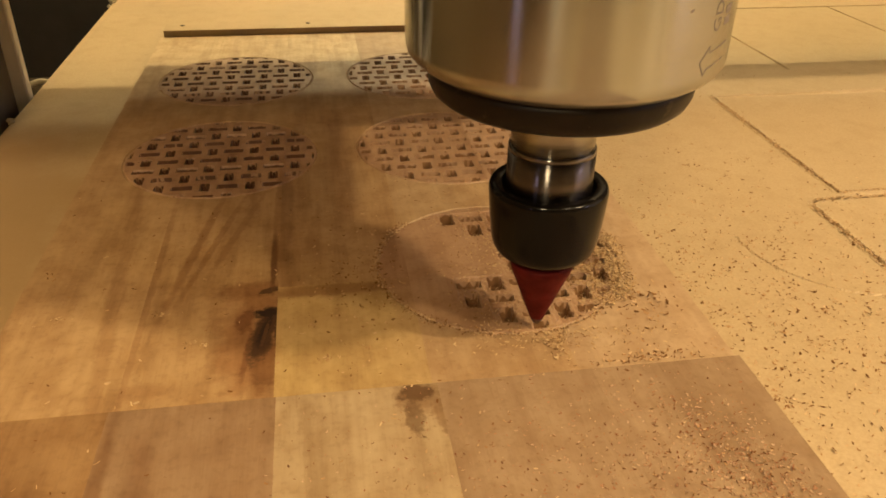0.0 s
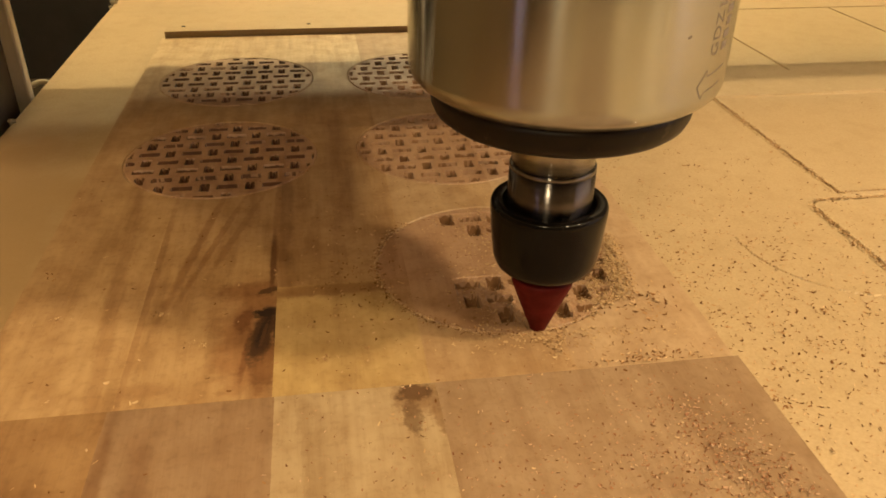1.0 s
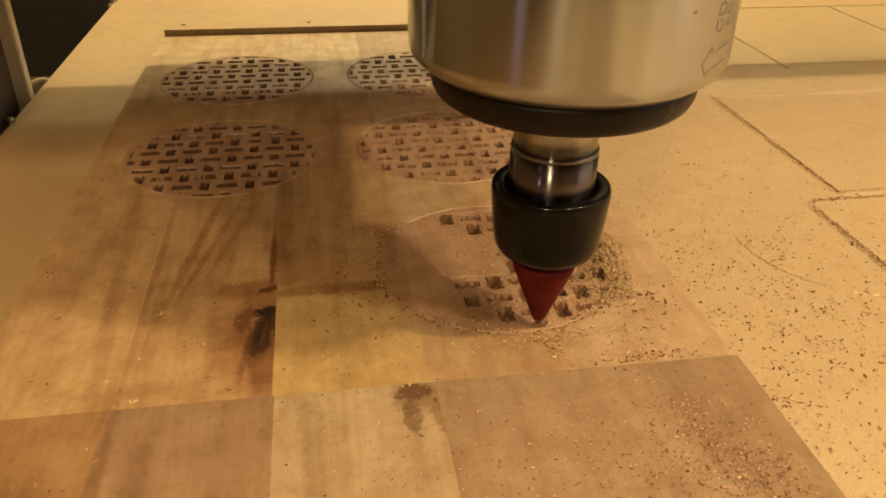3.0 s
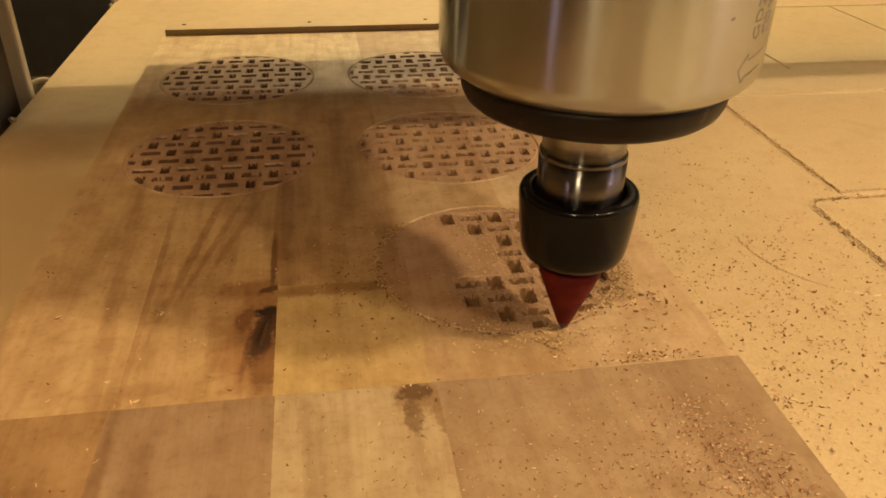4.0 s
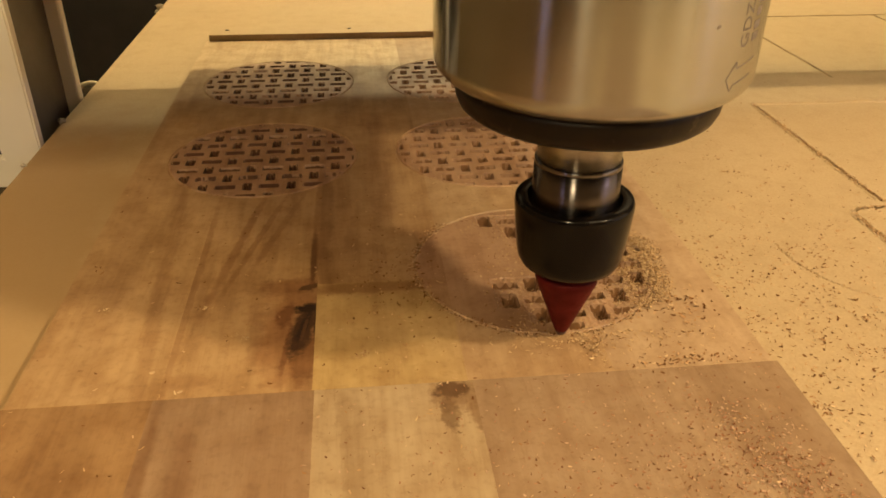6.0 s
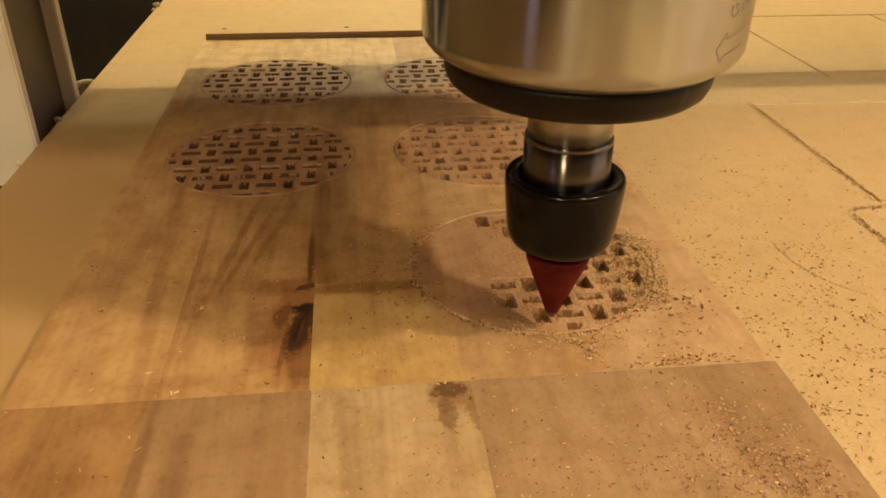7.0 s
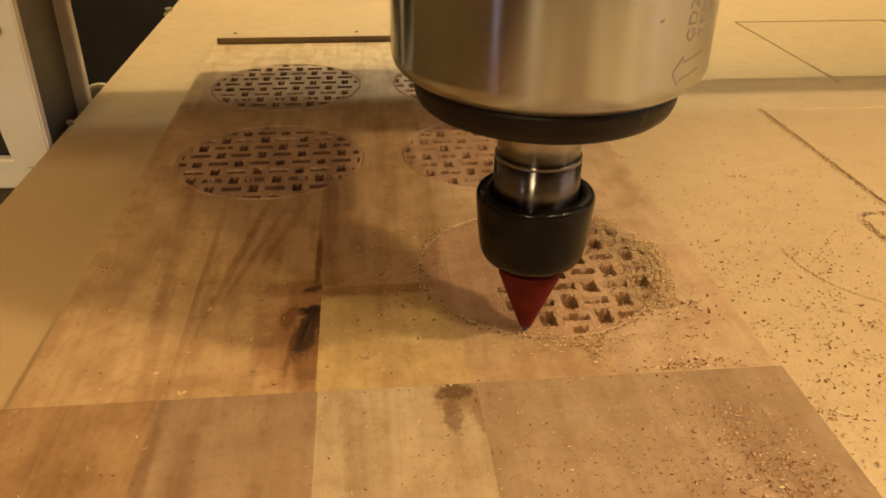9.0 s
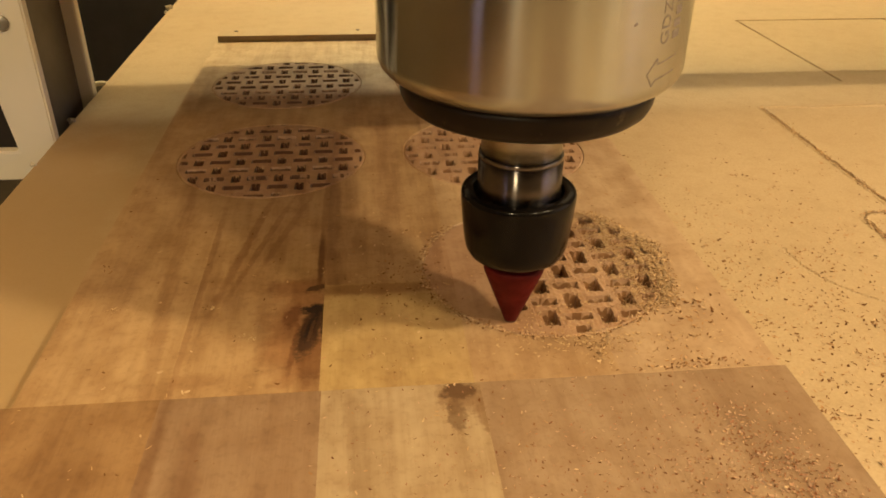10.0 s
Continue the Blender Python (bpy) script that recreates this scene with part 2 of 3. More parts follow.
def coated(name, colour, rough, var=0.25, scale=60, metal=0.0, worn=None):
    m, nodes, links, b = material(name, rough, metal)
    n = noise_tex(nodes, links, scale, 5, 0.6)
    c = ramp(nodes, links, n, ((0.3, tuple(v * (1 - var) for v in colour)), (0.7, colour)))
    if worn:
        w = noise_tex(nodes, links, scale * 2.2, 6, 0.7)
        c = mix(nodes, links, "MIX", ramp(nodes, links, w, ((0.60, (0, 0, 0)), (0.68, (0.8, 0.8, 0.8)))), c, worn)
    links.new(c, b.inputs["Base Color"])
    r = ramp(nodes, links, n, ((0.3, (min(1, rough * 1.25),) * 3), (0.7, (rough * 0.85,) * 3)))
    links.new(r, b.inputs["Roughness"])
    return m


def chip_material(name, stops):
    m, nodes, links, b = material(name, 0.85)
    b.inputs["Specular IOR Level"].default_value = 0.12
    g = nodes.new("ShaderNodeNewGeometry")
    links.new(ramp(nodes, links, g.outputs["Random Per Island"], stops), b.inputs["Base Color"])
    return m


KNOT = (
    ((-0.0240, 0.1990), (0.0120, 0.0260), (0.25, 0.11, 0.042), 0.65, 0.8, 170),
    ((-0.0275, 0.2060), (0.0026, 0.0065), (0.15, 0.055, 0.018), 0.7, 0.8, 420, -12),
    ((-0.0205, 0.1840), (0.0046, 0.0110), (0.18, 0.080, 0.028), 0.75, 0.8, 330),
    ((-0.0262, 0.1880), (0.0010, 0.0110), (0.16, 0.065, 0.024), 0.70, 0.6, 420, -4),
    ((-0.0217, 0.1980), (0.0034, 0.0130), (0.050, 0.020, 0.008), 0.95, 0.7, 330, -10, 0.22),
    ((-0.0204, 0.2098), (0.0046, 0.0024), (0.022, 0.009, 0.004), 1.0, 0.8, 520, 12, 0.25),
    ((-0.0212, 0.2010), (0.0012, 0.0085), (0.020, 0.008, 0.004), 0.9, 1.2, 700, -12, 0.25),
    ((-0.0212, 0.1985), (0.0006, 0.0060), (0.16, 0.075, 0.032), 0.45, 0.9, 900, -9, 0.2),
    ((-0.0175, 0.2030), (0.0009, 0.0095), (0.05, 0.02, 0.008), 0.95, 0.6, 420),
    ((-0.0255, 0.2235), (0.0130, 0.0046), (0.22, 0.10, 0.038), 0.75, 0.8, 300),
    ((-0.0205, 0.2225), (0.0040, 0.0016), (0.05, 0.02, 0.008), 0.8, 0.9, 600, 25, 0.15),
    ((-0.0195, 0.2420), (0.0011, 0.0200), (0.14, 0.06, 0.022), 0.85, 0.5, 300),
    ((-0.0550, 0.1760), (0.0100, 0.0030), (0.30, 0.16, 0.07), 0.4, 0.6, 200),
    ((-0.0590, 0.2300), (0.0012, 0.0900), (0.26, 0.13, 0.055), 0.45, 1.0, 200),
    ((-0.0182, 0.2800), (0.0020, 0.0500), (0.24, 0.12, 0.05), 0.55, 0.7, 120),
    ((-0.0470, 0.2550), (0.0016, 0.0500), (0.24, 0.115, 0.045), 0.60, 0.8, 200, -9),
    ((-0.0400, 0.2600), (0.0012, 0.0400), (0.24, 0.115, 0.045), 0.55, 0.8, 200, -13),
    ((-0.0330, 0.2650), (0.0014, 0.0300), (0.24, 0.115, 0.045), 0.50, 0.8, 200, -15),
    ((-0.0300, 0.3000), (0.0060, 0.0400), (0.30, 0.17, 0.08), 0.35, 0.8, 100, -6),
)
STREAK = (
    ((-0.0700, 0.2300), (0.0025, 0.0900), (0.28, 0.15, 0.065), 0.45, 0.8, 110, 4),
    ((-0.0880, 0.2500), (0.0050, 0.0700), (0.30, 0.17, 0.08), 0.35, 0.8, 100, 6),
)
EDGE = (
    ((-0.0590, 0.1200), (0.0022, 0.0450), (0.20, 0.10, 0.045), 0.6, 0.7, 120),
    ((-0.0480, 0.1300), (0.0030, 0.0300), (0.24, 0.13, 0.07), 0.4, 0.8, 120, 5),
)
BAND = (
    ((-0.0160, 0.2800), (0.0030, 0.0500), (0.20, 0.10, 0.042), 0.6, 0.7, 130),
    ((0.0060, 0.3300), (0.0060, 0.0700), (0.28, 0.15, 0.07), 0.4, 0.8, 110),
)
SPOT = (
    ((0.0222, 0.1630), (0.0070, 0.0062), (0.21, 0.120, 0.060), 0.75, 0.9, 330),
    ((0.0212, 0.1655), (0.0046, 0.0036), (0.11, 0.055, 0.024), 0.85, 0.9, 420, 10, 0.2),
    ((0.0196, 0.1560), (0.0024, 0.0065), (0.16, 0.092, 0.045), 0.7, 0.9, 420, 0, 0.2),
    ((0.0275, 0.1560), (0.0030, 0.0060), (0.22, 0.125, 0.062), 0.65, 0.9, 420),
)
# the paler, redder wood inside the rings, where the cutter has skimmed the surface
SKIMMED = tuple(((x, y), (0.0420, 0.0420), (0.36, 0.205, 0.130), 0.60, 0.0, 100, 0, 0.015)
                for x, y in ((-0.0455, 0.4444), (-0.0450, 0.3362), (0.0590, 0.4437), (0.0580, 0.3372), (0.0585, 0.2306)))
# far end paler: the ceiling lamps' light and sheen put into the wood's colour
LIT_END = (((0.0, 0.545), (0.30, 0.085), (0.62, 0.48, 0.30), 0.85, 0.25, 40, 0, 0.30),)
M_TAN = wood("wood_tan", (0.43, 0.280, 0.140), (0.38, 0.236, 0.112), 0.42, STREAK + LIT_END + SKIMMED[:2])
M_TAN_KNOT = wood("wood_tan_knotted", (0.43, 0.280, 0.140), (0.38, 0.236, 0.112), 0.46, LIT_END + SKIMMED[:2] + KNOT)
M_BROWN = wood("wood_brown", (0.41, 0.262, 0.13), (0.34, 0.205, 0.098), 0.55, BAND + LIT_END + SKIMMED)
M_YELLOW = wood("wood_yellow", (0.455, 0.318, 0.134), (0.42, 0.280, 0.132), 0.35, (((0.000, 0.2205), (0.0240, 0.0036), (0.24, 0.118, 0.046), 0.8, 0.5, 260),) + SKIMMED[4:])
M_PALE = wood("wood_pale", (0.465, 0.330, 0.205), (0.430, 0.297, 0.180), 0.22, SKIMMED[2:])
M_TAN_PALE = wood("wood_light_tan", (0.430, 0.290, 0.160), (0.395, 0.256, 0.138), 0.35, SKIMMED[2:])
M_PALE_SPOT = wood("wood_pale_spotted", (0.415, 0.308, 0.188), (0.35, 0.25, 0.145), 0.4, SPOT)
M_DARK = wood("wood_dark", (0.34, 0.205, 0.095), (0.24, 0.13, 0.055), 0.5)
M_PINK_DARK = wood("wood_pinkish_dark", (0.33, 0.215, 0.128), (0.26, 0.162, 0.093), 0.4, EDGE)
M_PINK = wood("wood_pinkish", (0.350, 0.240, 0.150), (0.300, 0.200, 0.121), 0.35)
M_MDF = fibreboard()
M_STEEL = steel("brushed_steel", (0.480, 0.500, 0.490), 0.18, 1.0, (0.2, 0.2, 6), True)
M_SHAFT = steel("turned_steel", (0.40, 0.385, 0.345), 0.22, 1.0, (0.2, 0.2, 10), True)
M_RIM = steel("polished_rim", (0.20, 0.19, 0.19), 0.20, 1.0, (0.2, 0.2, 30), True)
M_COLLAR = steel("dull_steel", (0.17, 0.155, 0.155), 0.26, 1.0, (0.2, 0.2, 30), True)
M_BLACK = coated("black_oxide", (0.0065, 0.0050, 0.0042), 0.13, 0.4, 90)
M_BLACK.node_tree.nodes["Principled BSDF"].inputs["Specular IOR Level"].default_value = 0.16
M_RING = coated("black_ring", (0.013, 0.008, 0.005), 0.42, 0.5, 90, 0.0, (0.060, 0.042, 0.025))
M_RING.node_tree.nodes["Principled BSDF"].inputs["Specular IOR Level"].default_value = 0.2
M_RED = coated("red_coating", (0.105, 0.006, 0.005), 0.55, 0.35, 200)
M_RED.node_tree.nodes["Principled BSDF"].inputs["Specular IOR Level"].default_value = 0.15
M_TIP = coated("carbide", (0.07, 0.03, 0.025), 0.4, 0.3, 300)
M_INK = coated("engraving", (0.20, 0.155, 0.125), 0.6, 0.4, 400)
M_INK_PALE = coated("worn_engraving", (0.24, 0.19, 0.16), 0.6, 0.6, 1500)
M_BEAM = coated("grey_beam", (0.07, 0.06, 0.05), 0.95, 0.2, 15)
M_WHITE = coated("white_paint", (0.88, 0.83, 0.72), 0.42, 0.08, 12)
M_SHADE_GREY = coated("shade_grey", (0.14, 0.115, 0.085), 0.5, 0.2, 20)
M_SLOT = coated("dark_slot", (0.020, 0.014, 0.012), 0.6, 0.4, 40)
M_ALU = coated("aluminium", (0.38, 0.37, 0.35), 0.42, 0.2, 30, 0.8)
M_FLOOR = coated("shop_floor", (0.040, 0.024, 0.010), 0.8, 0.5, 3)
M_SOUTHWALL = coated("brown_plaster", (0.07, 0.046, 0.022), 0.85, 0.15, 2)
# unseen wall, whitened to brighten the right side of the steel housing
M_EASTWALL = coated("reflecting_white", (0.55, 0.50, 0.46), 0.85, 0.1, 2)
M_CEIL = coated("pale_plaster", (0.78, 0.62, 0.40), 0.9, 0.1, 2)
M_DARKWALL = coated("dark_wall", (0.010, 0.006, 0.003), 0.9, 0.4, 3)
M_NAIL = coated("nail_head", (0.06, 0.035, 0.02), 0.5, 0.3, 300)
M_SCRAP = coated("torn_foam", (0.62, 0.55, 0.42), 0.8, 0.25, 300)
# cut end grain, darkened further to put the pockets' shade into the colour
M_CUT_SHADED = wood("wood_cut_shaded", (0.135, 0.055, 0.022), (0.10, 0.040, 0.016), 0.5)
M_CUT_FRESH_SHADED = wood("wood_rough_cut_shaded", (0.265, 0.140, 0.062), (0.20, 0.100, 0.044), 0.5)
M_WESTWALL = coated("dim_plaster", (0.22, 0.14, 0.065), 0.85, 0.15, 2)
M_CHIP = chip_material("shaving_mixed", ((0.0, (0.105, 0.045, 0.016)), (0.45, (0.22, 0.105, 0.042)), (0.66, (0.43, 0.26, 0.135)), (1.0, (0.60, 0.43, 0.27))))
M_CHIP_PINK = chip_material("shaving_pinkish", ((0.0, (0.13, 0.048, 0.022)), (0.34, (0.29, 0.135, 0.075)), (0.68, (0.40, 0.235, 0.150)), (1.0, (0.52, 0.37, 0.265))))
M_CHIP_PALE = chip_material("shaving_pale", ((0.0, (0.12, 0.055, 0.022)), (0.18, (0.30, 0.175, 0.085)), (0.45, (0.44, 0.29, 0.155)), (1.0, (0.58, 0.42, 0.245))))


# ---------------------------------------------------------------- mesh helpers
def part(name, mesh, mat, parent=None, label=""):
    if isinstance(mesh, bmesh.types.BMesh):
        bm, mesh = mesh, bpy.data.meshes.new(name)
        bm.to_mesh(mesh)
        bm.free()
    mesh.materials.clear()
    mesh.materials.append(mat)
    ob = new(name, mesh)
    if parent:
        ob.parent = parent
    return tagged(ob, label)


def empty(name, place=(0, 0, 0)):
    ob = new(name)
    ob.empty_display_size = 0.02
    ob.location = place
    return ob


def box(x0, x1, y0, y1, z0, z1, bevel=0.0):
    bm = bmesh.new()
    bmesh.ops.create_cube(bm, size=1)
    for v in bm.verts:
        v.co = ((x0 + x1) / 2 + v.co.x * (x1 - x0), (y0 + y1) / 2 + v.co.y * (y1 - y0), (z0 + z1) / 2 + v.co.z * (z1 - z0))
    if bevel:
        bmesh.ops.bevel(bm, geom=bm.edges[:], offset=bevel, segments=2, profile=0.5, affect="EDGES")
    return bm


def lathe(profile, steps=96, smooth=True, crease=32):
    """A turned solid round z from (radius, height) pairs, bottom to top."""
    bm = bmesh.new()
    rings = []
    for r, z in profile:
        if r < 1e-6:
            rings.append([bm.verts.new((0, 0, z))])
        else:
            rings.append([bm.verts.new((r * math.cos(a), r * math.sin(a), z)) for a in (2 * math.pi * k / steps for k in range(steps))])
    for a, b in zip(rings, rings[1:]):
        for k in range(steps):
            q = [a[k % len(a)], a[(k + 1) % len(a)], b[(k + 1) % len(b)], b[k % len(b)]]
            bm.faces.new(list(dict.fromkeys(q)))
    for f in bm.faces:
        f.smooth = smooth
    for e in bm.edges:
        if len(e.link_faces) == 2 and e.calc_face_angle(0) > radians(crease):
            e.smooth = False
    return bm


def relief(name, xs, ys, height, bottom):
    """A slab whose top is a fine net over xs and ys, carved by height(x, y); its sides go down to bottom."""
    xs, ys = np.unique(np.round(xs, 6)), np.unique(np.round(ys, 6))
    nx, ny = len(xs), len(ys)
    gx, gy = np.meshgrid(xs, ys)
    top = np.stack([gx, gy, height(gx, gy)], -1).reshape(-1, 3)
    idx = np.arange(nx * ny).reshape(ny, nx)
    quads = np.stack([idx[:-1, :-1], idx[:-1, 1:], idx[1:, 1:], idx[1:, :-1]], -1).reshape(-1, 4)
    rim = np.concatenate([idx[0, :-1], idx[:-1, -1], idx[-1, :0:-1], idx[:0:-1, 0]])
    low = top[rim].copy()
    low[:, 2] = bottom
    base = nx * ny + np.arange(len(rim))
    nxt = np.roll(np.arange(len(rim)), -1)
    sides = np.stack([rim, base, base[nxt], rim[nxt]], -1)
    verts = np.concatenate([top, low])
    faces = np.concatenate([quads, sides])
    me = bpy.data.meshes.new(name)
    me.vertices.add(len(verts))
    me.vertices.foreach_set("co", verts.ravel())
    me.loops.add(faces.size)
    me.loops.foreach_set("vertex_index", faces.ravel().astype(np.int32))
    me.polygons.add(len(faces))
    me.polygons.foreach_set("loop_start", np.arange(0, faces.size, 4, dtype=np.int32))
    me.polygons.foreach_set("loop_total", np.full(len(faces), 4, dtype=np.int32))
    me.update(calc_edges=True)
    me.validate()
    me.shade_flat()
    return me


def rough_field(x, y, scale, seed):
    """Cheap smooth unevenness from a few crossed waves."""
    rng = np.random.RandomState(seed)
    out = np.zeros_like(x)
    for _ in range(7):
        a, k, p = rng.uniform(0, 2 * math.pi), rng.uniform(0.6, 1.8) * scale, rng.uniform(0, 2 * math.pi)
        out += np.sin((x * math.cos(a) + y * math.sin(a)) * k + p)
    return out / 7


# ---------------------------------------------------------------- the bed of the machine
BED = (-0.1590, 1.25, -0.45, 1.55)
GROOVES = (  # x0, x1, y0, y1, depth
    (0.2268, 0.2287, 0.2830, 0.4110, 0.0010), (0.2265, 0.4100, 0.2826, 0.2841, 0.0009), (0.2265, 0.4200, 0.4092, 0.4115, 0.0011),
    (0.2130, 0.3600, 0.2768, 0.2786, 0.0009), (0.2077, 0.2096, 0.1000, 0.2728, 0.0011),
    (0.3015, 0.3032, 0.4550, 0.6145, 0.0010), (0.3015, 0.6500, 0.6128, 0.6146, 0.0010), (0.4270, 0.4288, 0.4550, 0.6128, 0.0010),
)


def bed_height(x, y):
    z = np.full_like(x, Z_BED)
    x, y = x + 0.00045 * rough_field(x, y, 1400, 21), y + 0.00045 * rough_field(x, y, 1400, 22)
    torn = np.clip(rough_field(x, y, 2500, 31) + 0.25, 0, 1)
    for x0, x1, y0, y1, d in GROOVES[:5]:
        near = (x >= x0 - 0.0012) & (x <= x1 + 0.0012) & (y >= y0 - 0.0012) & (y <= y1 + 0.0012)
        z = np.where(near, np.maximum(z, Z_BED + 0.0009 * torn), z)
    for x0, x1, y0, y1, d in GROOVES:
        z = np.where((x >= x0) & (x <= x1) & (y >= y0) & (y <= y1), Z_BED - d, z)
    r = np.hypot(x - 0.2130, y - 0.2728)
    turn = (np.abs(r - 0.0044) < 0.0012) & (x <= 0.2130) & (y >= 0.2728)
    z = np.where(turn, Z_BED - 0.0016, z)
    r = np.hypot(x - 0.2055, y - 0.2470)
    arc = (np.abs(r - 0.0440) < 0.0006) & (y < 0.252) & (x < 0.195)
    return np.where(arc, Z_BED - 0.0004, z)


def build_bed():
    xs = [np.linspace(BED[0] + 0.0015, BED[1], 30), np.arange(0.158, 0.232, 0.0006), [BED[0]]]
    ys = [np.linspace(BED[2], BED[3], 40), np.arange(0.198, 0.414, 0.0006)]
    for x0, x1, y0, y1, d in GROOVES:
        for v, arr in ((x0, xs), (x1, xs), (y0, ys), (y1, ys)):
            arr.append([v - 0.0003, v, v + 0.0003])
    bed = part("wasteboard", relief("wasteboard", np.concatenate(xs), np.concatenate(ys), bed_height, Z_BED - 0.018), M_MDF)
    tagged(bed, "tan fibreboard wasteboard of a router table with old grooves", "work surface")
    base = empty("machine_base", (0, 0, -0.80))
    tagged(base, "dark steel base under the router table", "machine base")
    for name, b in (("frame", box(-0.152, 1.24, -0.44, 1.54, -0.10 + 0.80, Z_BED - 0.018 + 0.80, 0.003)),
                    ("cabinet", box(-0.10, 1.20, -0.40, 1.50, 0.0, 0.70, 0.004))):
        part(name, b, M_SLOT, base)
    part("side_rail", box(-0.235, -0.1535, -0.44, 0.372, -0.070 + 0.80, -0.048 + 0.80, 0.002), M_ALU, base, "aluminium side rail")


build_bed()


# ---------------------------------------------------------------- the room
def build_room():
    x0, x1, y0, y1, z0, z1 = -2.2, 2.8, -2.2, 3.0, -0.80, 1.80
    for name, b, m, text in (
            ("floor", box(x0, x1, y0, y1, z0 - 0.1, z0), M_FLOOR, "dark bare workshop floor"),
            ("ceiling", box(x0, x1, y0, y1, z1, z1 + 0.1), M_CEIL, "plain pale ceiling"),
            ("wall_west", box(x0 - 0.1, x0, y0, y1, z0, z1), M_WESTWALL, "plain plaster wall"),
            ("wall_east", box(x1, x1 + 0.1, y0, y1, z0, z1), M_EASTWALL, "unseen plain wall, made white to reflect in the steel"),
            ("wall_south", box(x0, x1, y0 - 0.1, y0, z0, z1), M_SOUTHWALL, "plain brown wall"),
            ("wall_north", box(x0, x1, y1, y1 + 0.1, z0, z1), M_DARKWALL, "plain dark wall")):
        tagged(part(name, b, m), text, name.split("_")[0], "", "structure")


build_room()


# ---------------------------------------------------------------- the boards with carved coasters
COASTERS = ((-0.0455, 0.4444), (-0.0450, 0.3362), (0.0590, 0.4437), (0.0580, 0.3372), (0.0585, 0.2306))
WEAVE = ((0.0056, -0.0054), (0.0047, -0.0041), (0.0052, -0.0045), (0.0058, -0.0036), (0.0058, -0.0038))   # where each pattern starts
PITCH = 0.00927
FLANK = 9.0                # steepness of the pocket walls
FIRST = ((4, -2), (3, -1), (2, 0), (1, 0), (0, 0), (-1, -2), (-2, -2), (-3, -1), (-4, 0))   # the unfinished coaster: row, first pocket cut in it


def pockets(x, y, k):
    """Depth of the woven pattern of pockets and of the ring of one coaster, at places inside or close to it."""
    (cx, cy), (ox, oy) = COASTERS[k], WEAVE[k]
    u, v = x - cx, y - cy
    r = np.hypot(u, v)
    ring = np.clip(0.0005 - np.abs(r - R_COASTER * 0.985), 0, None) * 1.6
    wild = (0.00008, 0.00008, 0.00025, 0.00035, 0.00045)[k]
    u, v = u - ox + wild * rough_field(x, y, 1700, 7 + k), v - oy + wild * rough_field(x, y, 1900, 17 + k)
    i, j = np.round(u / PITCH), np.round(v / PITCH)
    du, dv = u - i * PITCH, v - j * PITCH
    wide, high = (0.0019, 0.0035) if k < 2 else (0.0020, 0.0036) if k < 4 else (0.0025, 0.0042)
    tall = np.minimum(wide - np.abs(du), high - np.abs(dv))
    if k < 2:                                     # a sliver stands at the far end of the upright pockets
        tall = np.where(np.abs(du) < 0.34 * (dv - 0.0016), tall * 0.08, tall)
    flat = np.minimum(0.0043 - np.abs(du), 0.00185 - np.abs(dv))
    inside = np.where((i + j) % 2 == 0, tall, flat)
    cell = np.clip(np.minimum(inside, R_COASTER * 0.955 - r) * FLANK, 0, (0.0062, 0.0062, 0.0050, 0.0050, 0.0042)[k])
    if k == 4:
        first = np.full_like(x, 9.0)
        for row, start in FIRST:
            first = np.where(j == row, start, first)
        done = i >= first
        cell = cell * done + done * (r < R_COASTER * 0.95) * 0.0003 * (1 + rough_field(x, y, 2600, 6))
    return np.maximum(cell, ring)


def carve(x, y):
    depth = np.zeros_like(x)
    for k, (cx, cy) in enumerate(COASTERS):
        near = np.hypot(x - cx, y - cy) < R_COASTER * 1.02
        if near.any():
            depth[near] = pockets(x[near], y[near], k)
    return depth


def lines(lo, hi, spans, fine, coarse):
    """Net lines from lo to hi, close together inside the spans."""
    out = [lo, hi, lo + 0.00025, hi - 0.00025]
    out += list(np.arange(lo + 0.0006, hi - 0.0004, coarse))
    for a, b in spans:
        out += list(np.arange(max(a, lo + 0.0005), min(b, hi - 0.0005), fine))
    return np.array(out)


def plank_mesh(x0, x1, y0, y1, lift):
    xspan = [(cx - 0.0432, cx + 0.0432) for cx in (-0.0452, 0.0585)]
    yspan = [(cy - 0.0437, cy + 0.0437) for cy in (0.2306, 0.3367, 0.4440)] if y1 > 0.18 else []
    xs = lines(x0, x1, xspan if yspan else [], 0.00039, 0.006)
    ys = lines(y0, y1, yspan, 0.00039, 0.006)

    def height(x, y):
        edge = np.minimum(np.minimum(x - x0, x1 - x), np.minimum(y - y0, y1 - y))
        return lift - np.clip(0.00025 - edge, 0, None) * 0.05 - carve(x, y)
    return relief("plank", xs, ys, height, Z_BED)


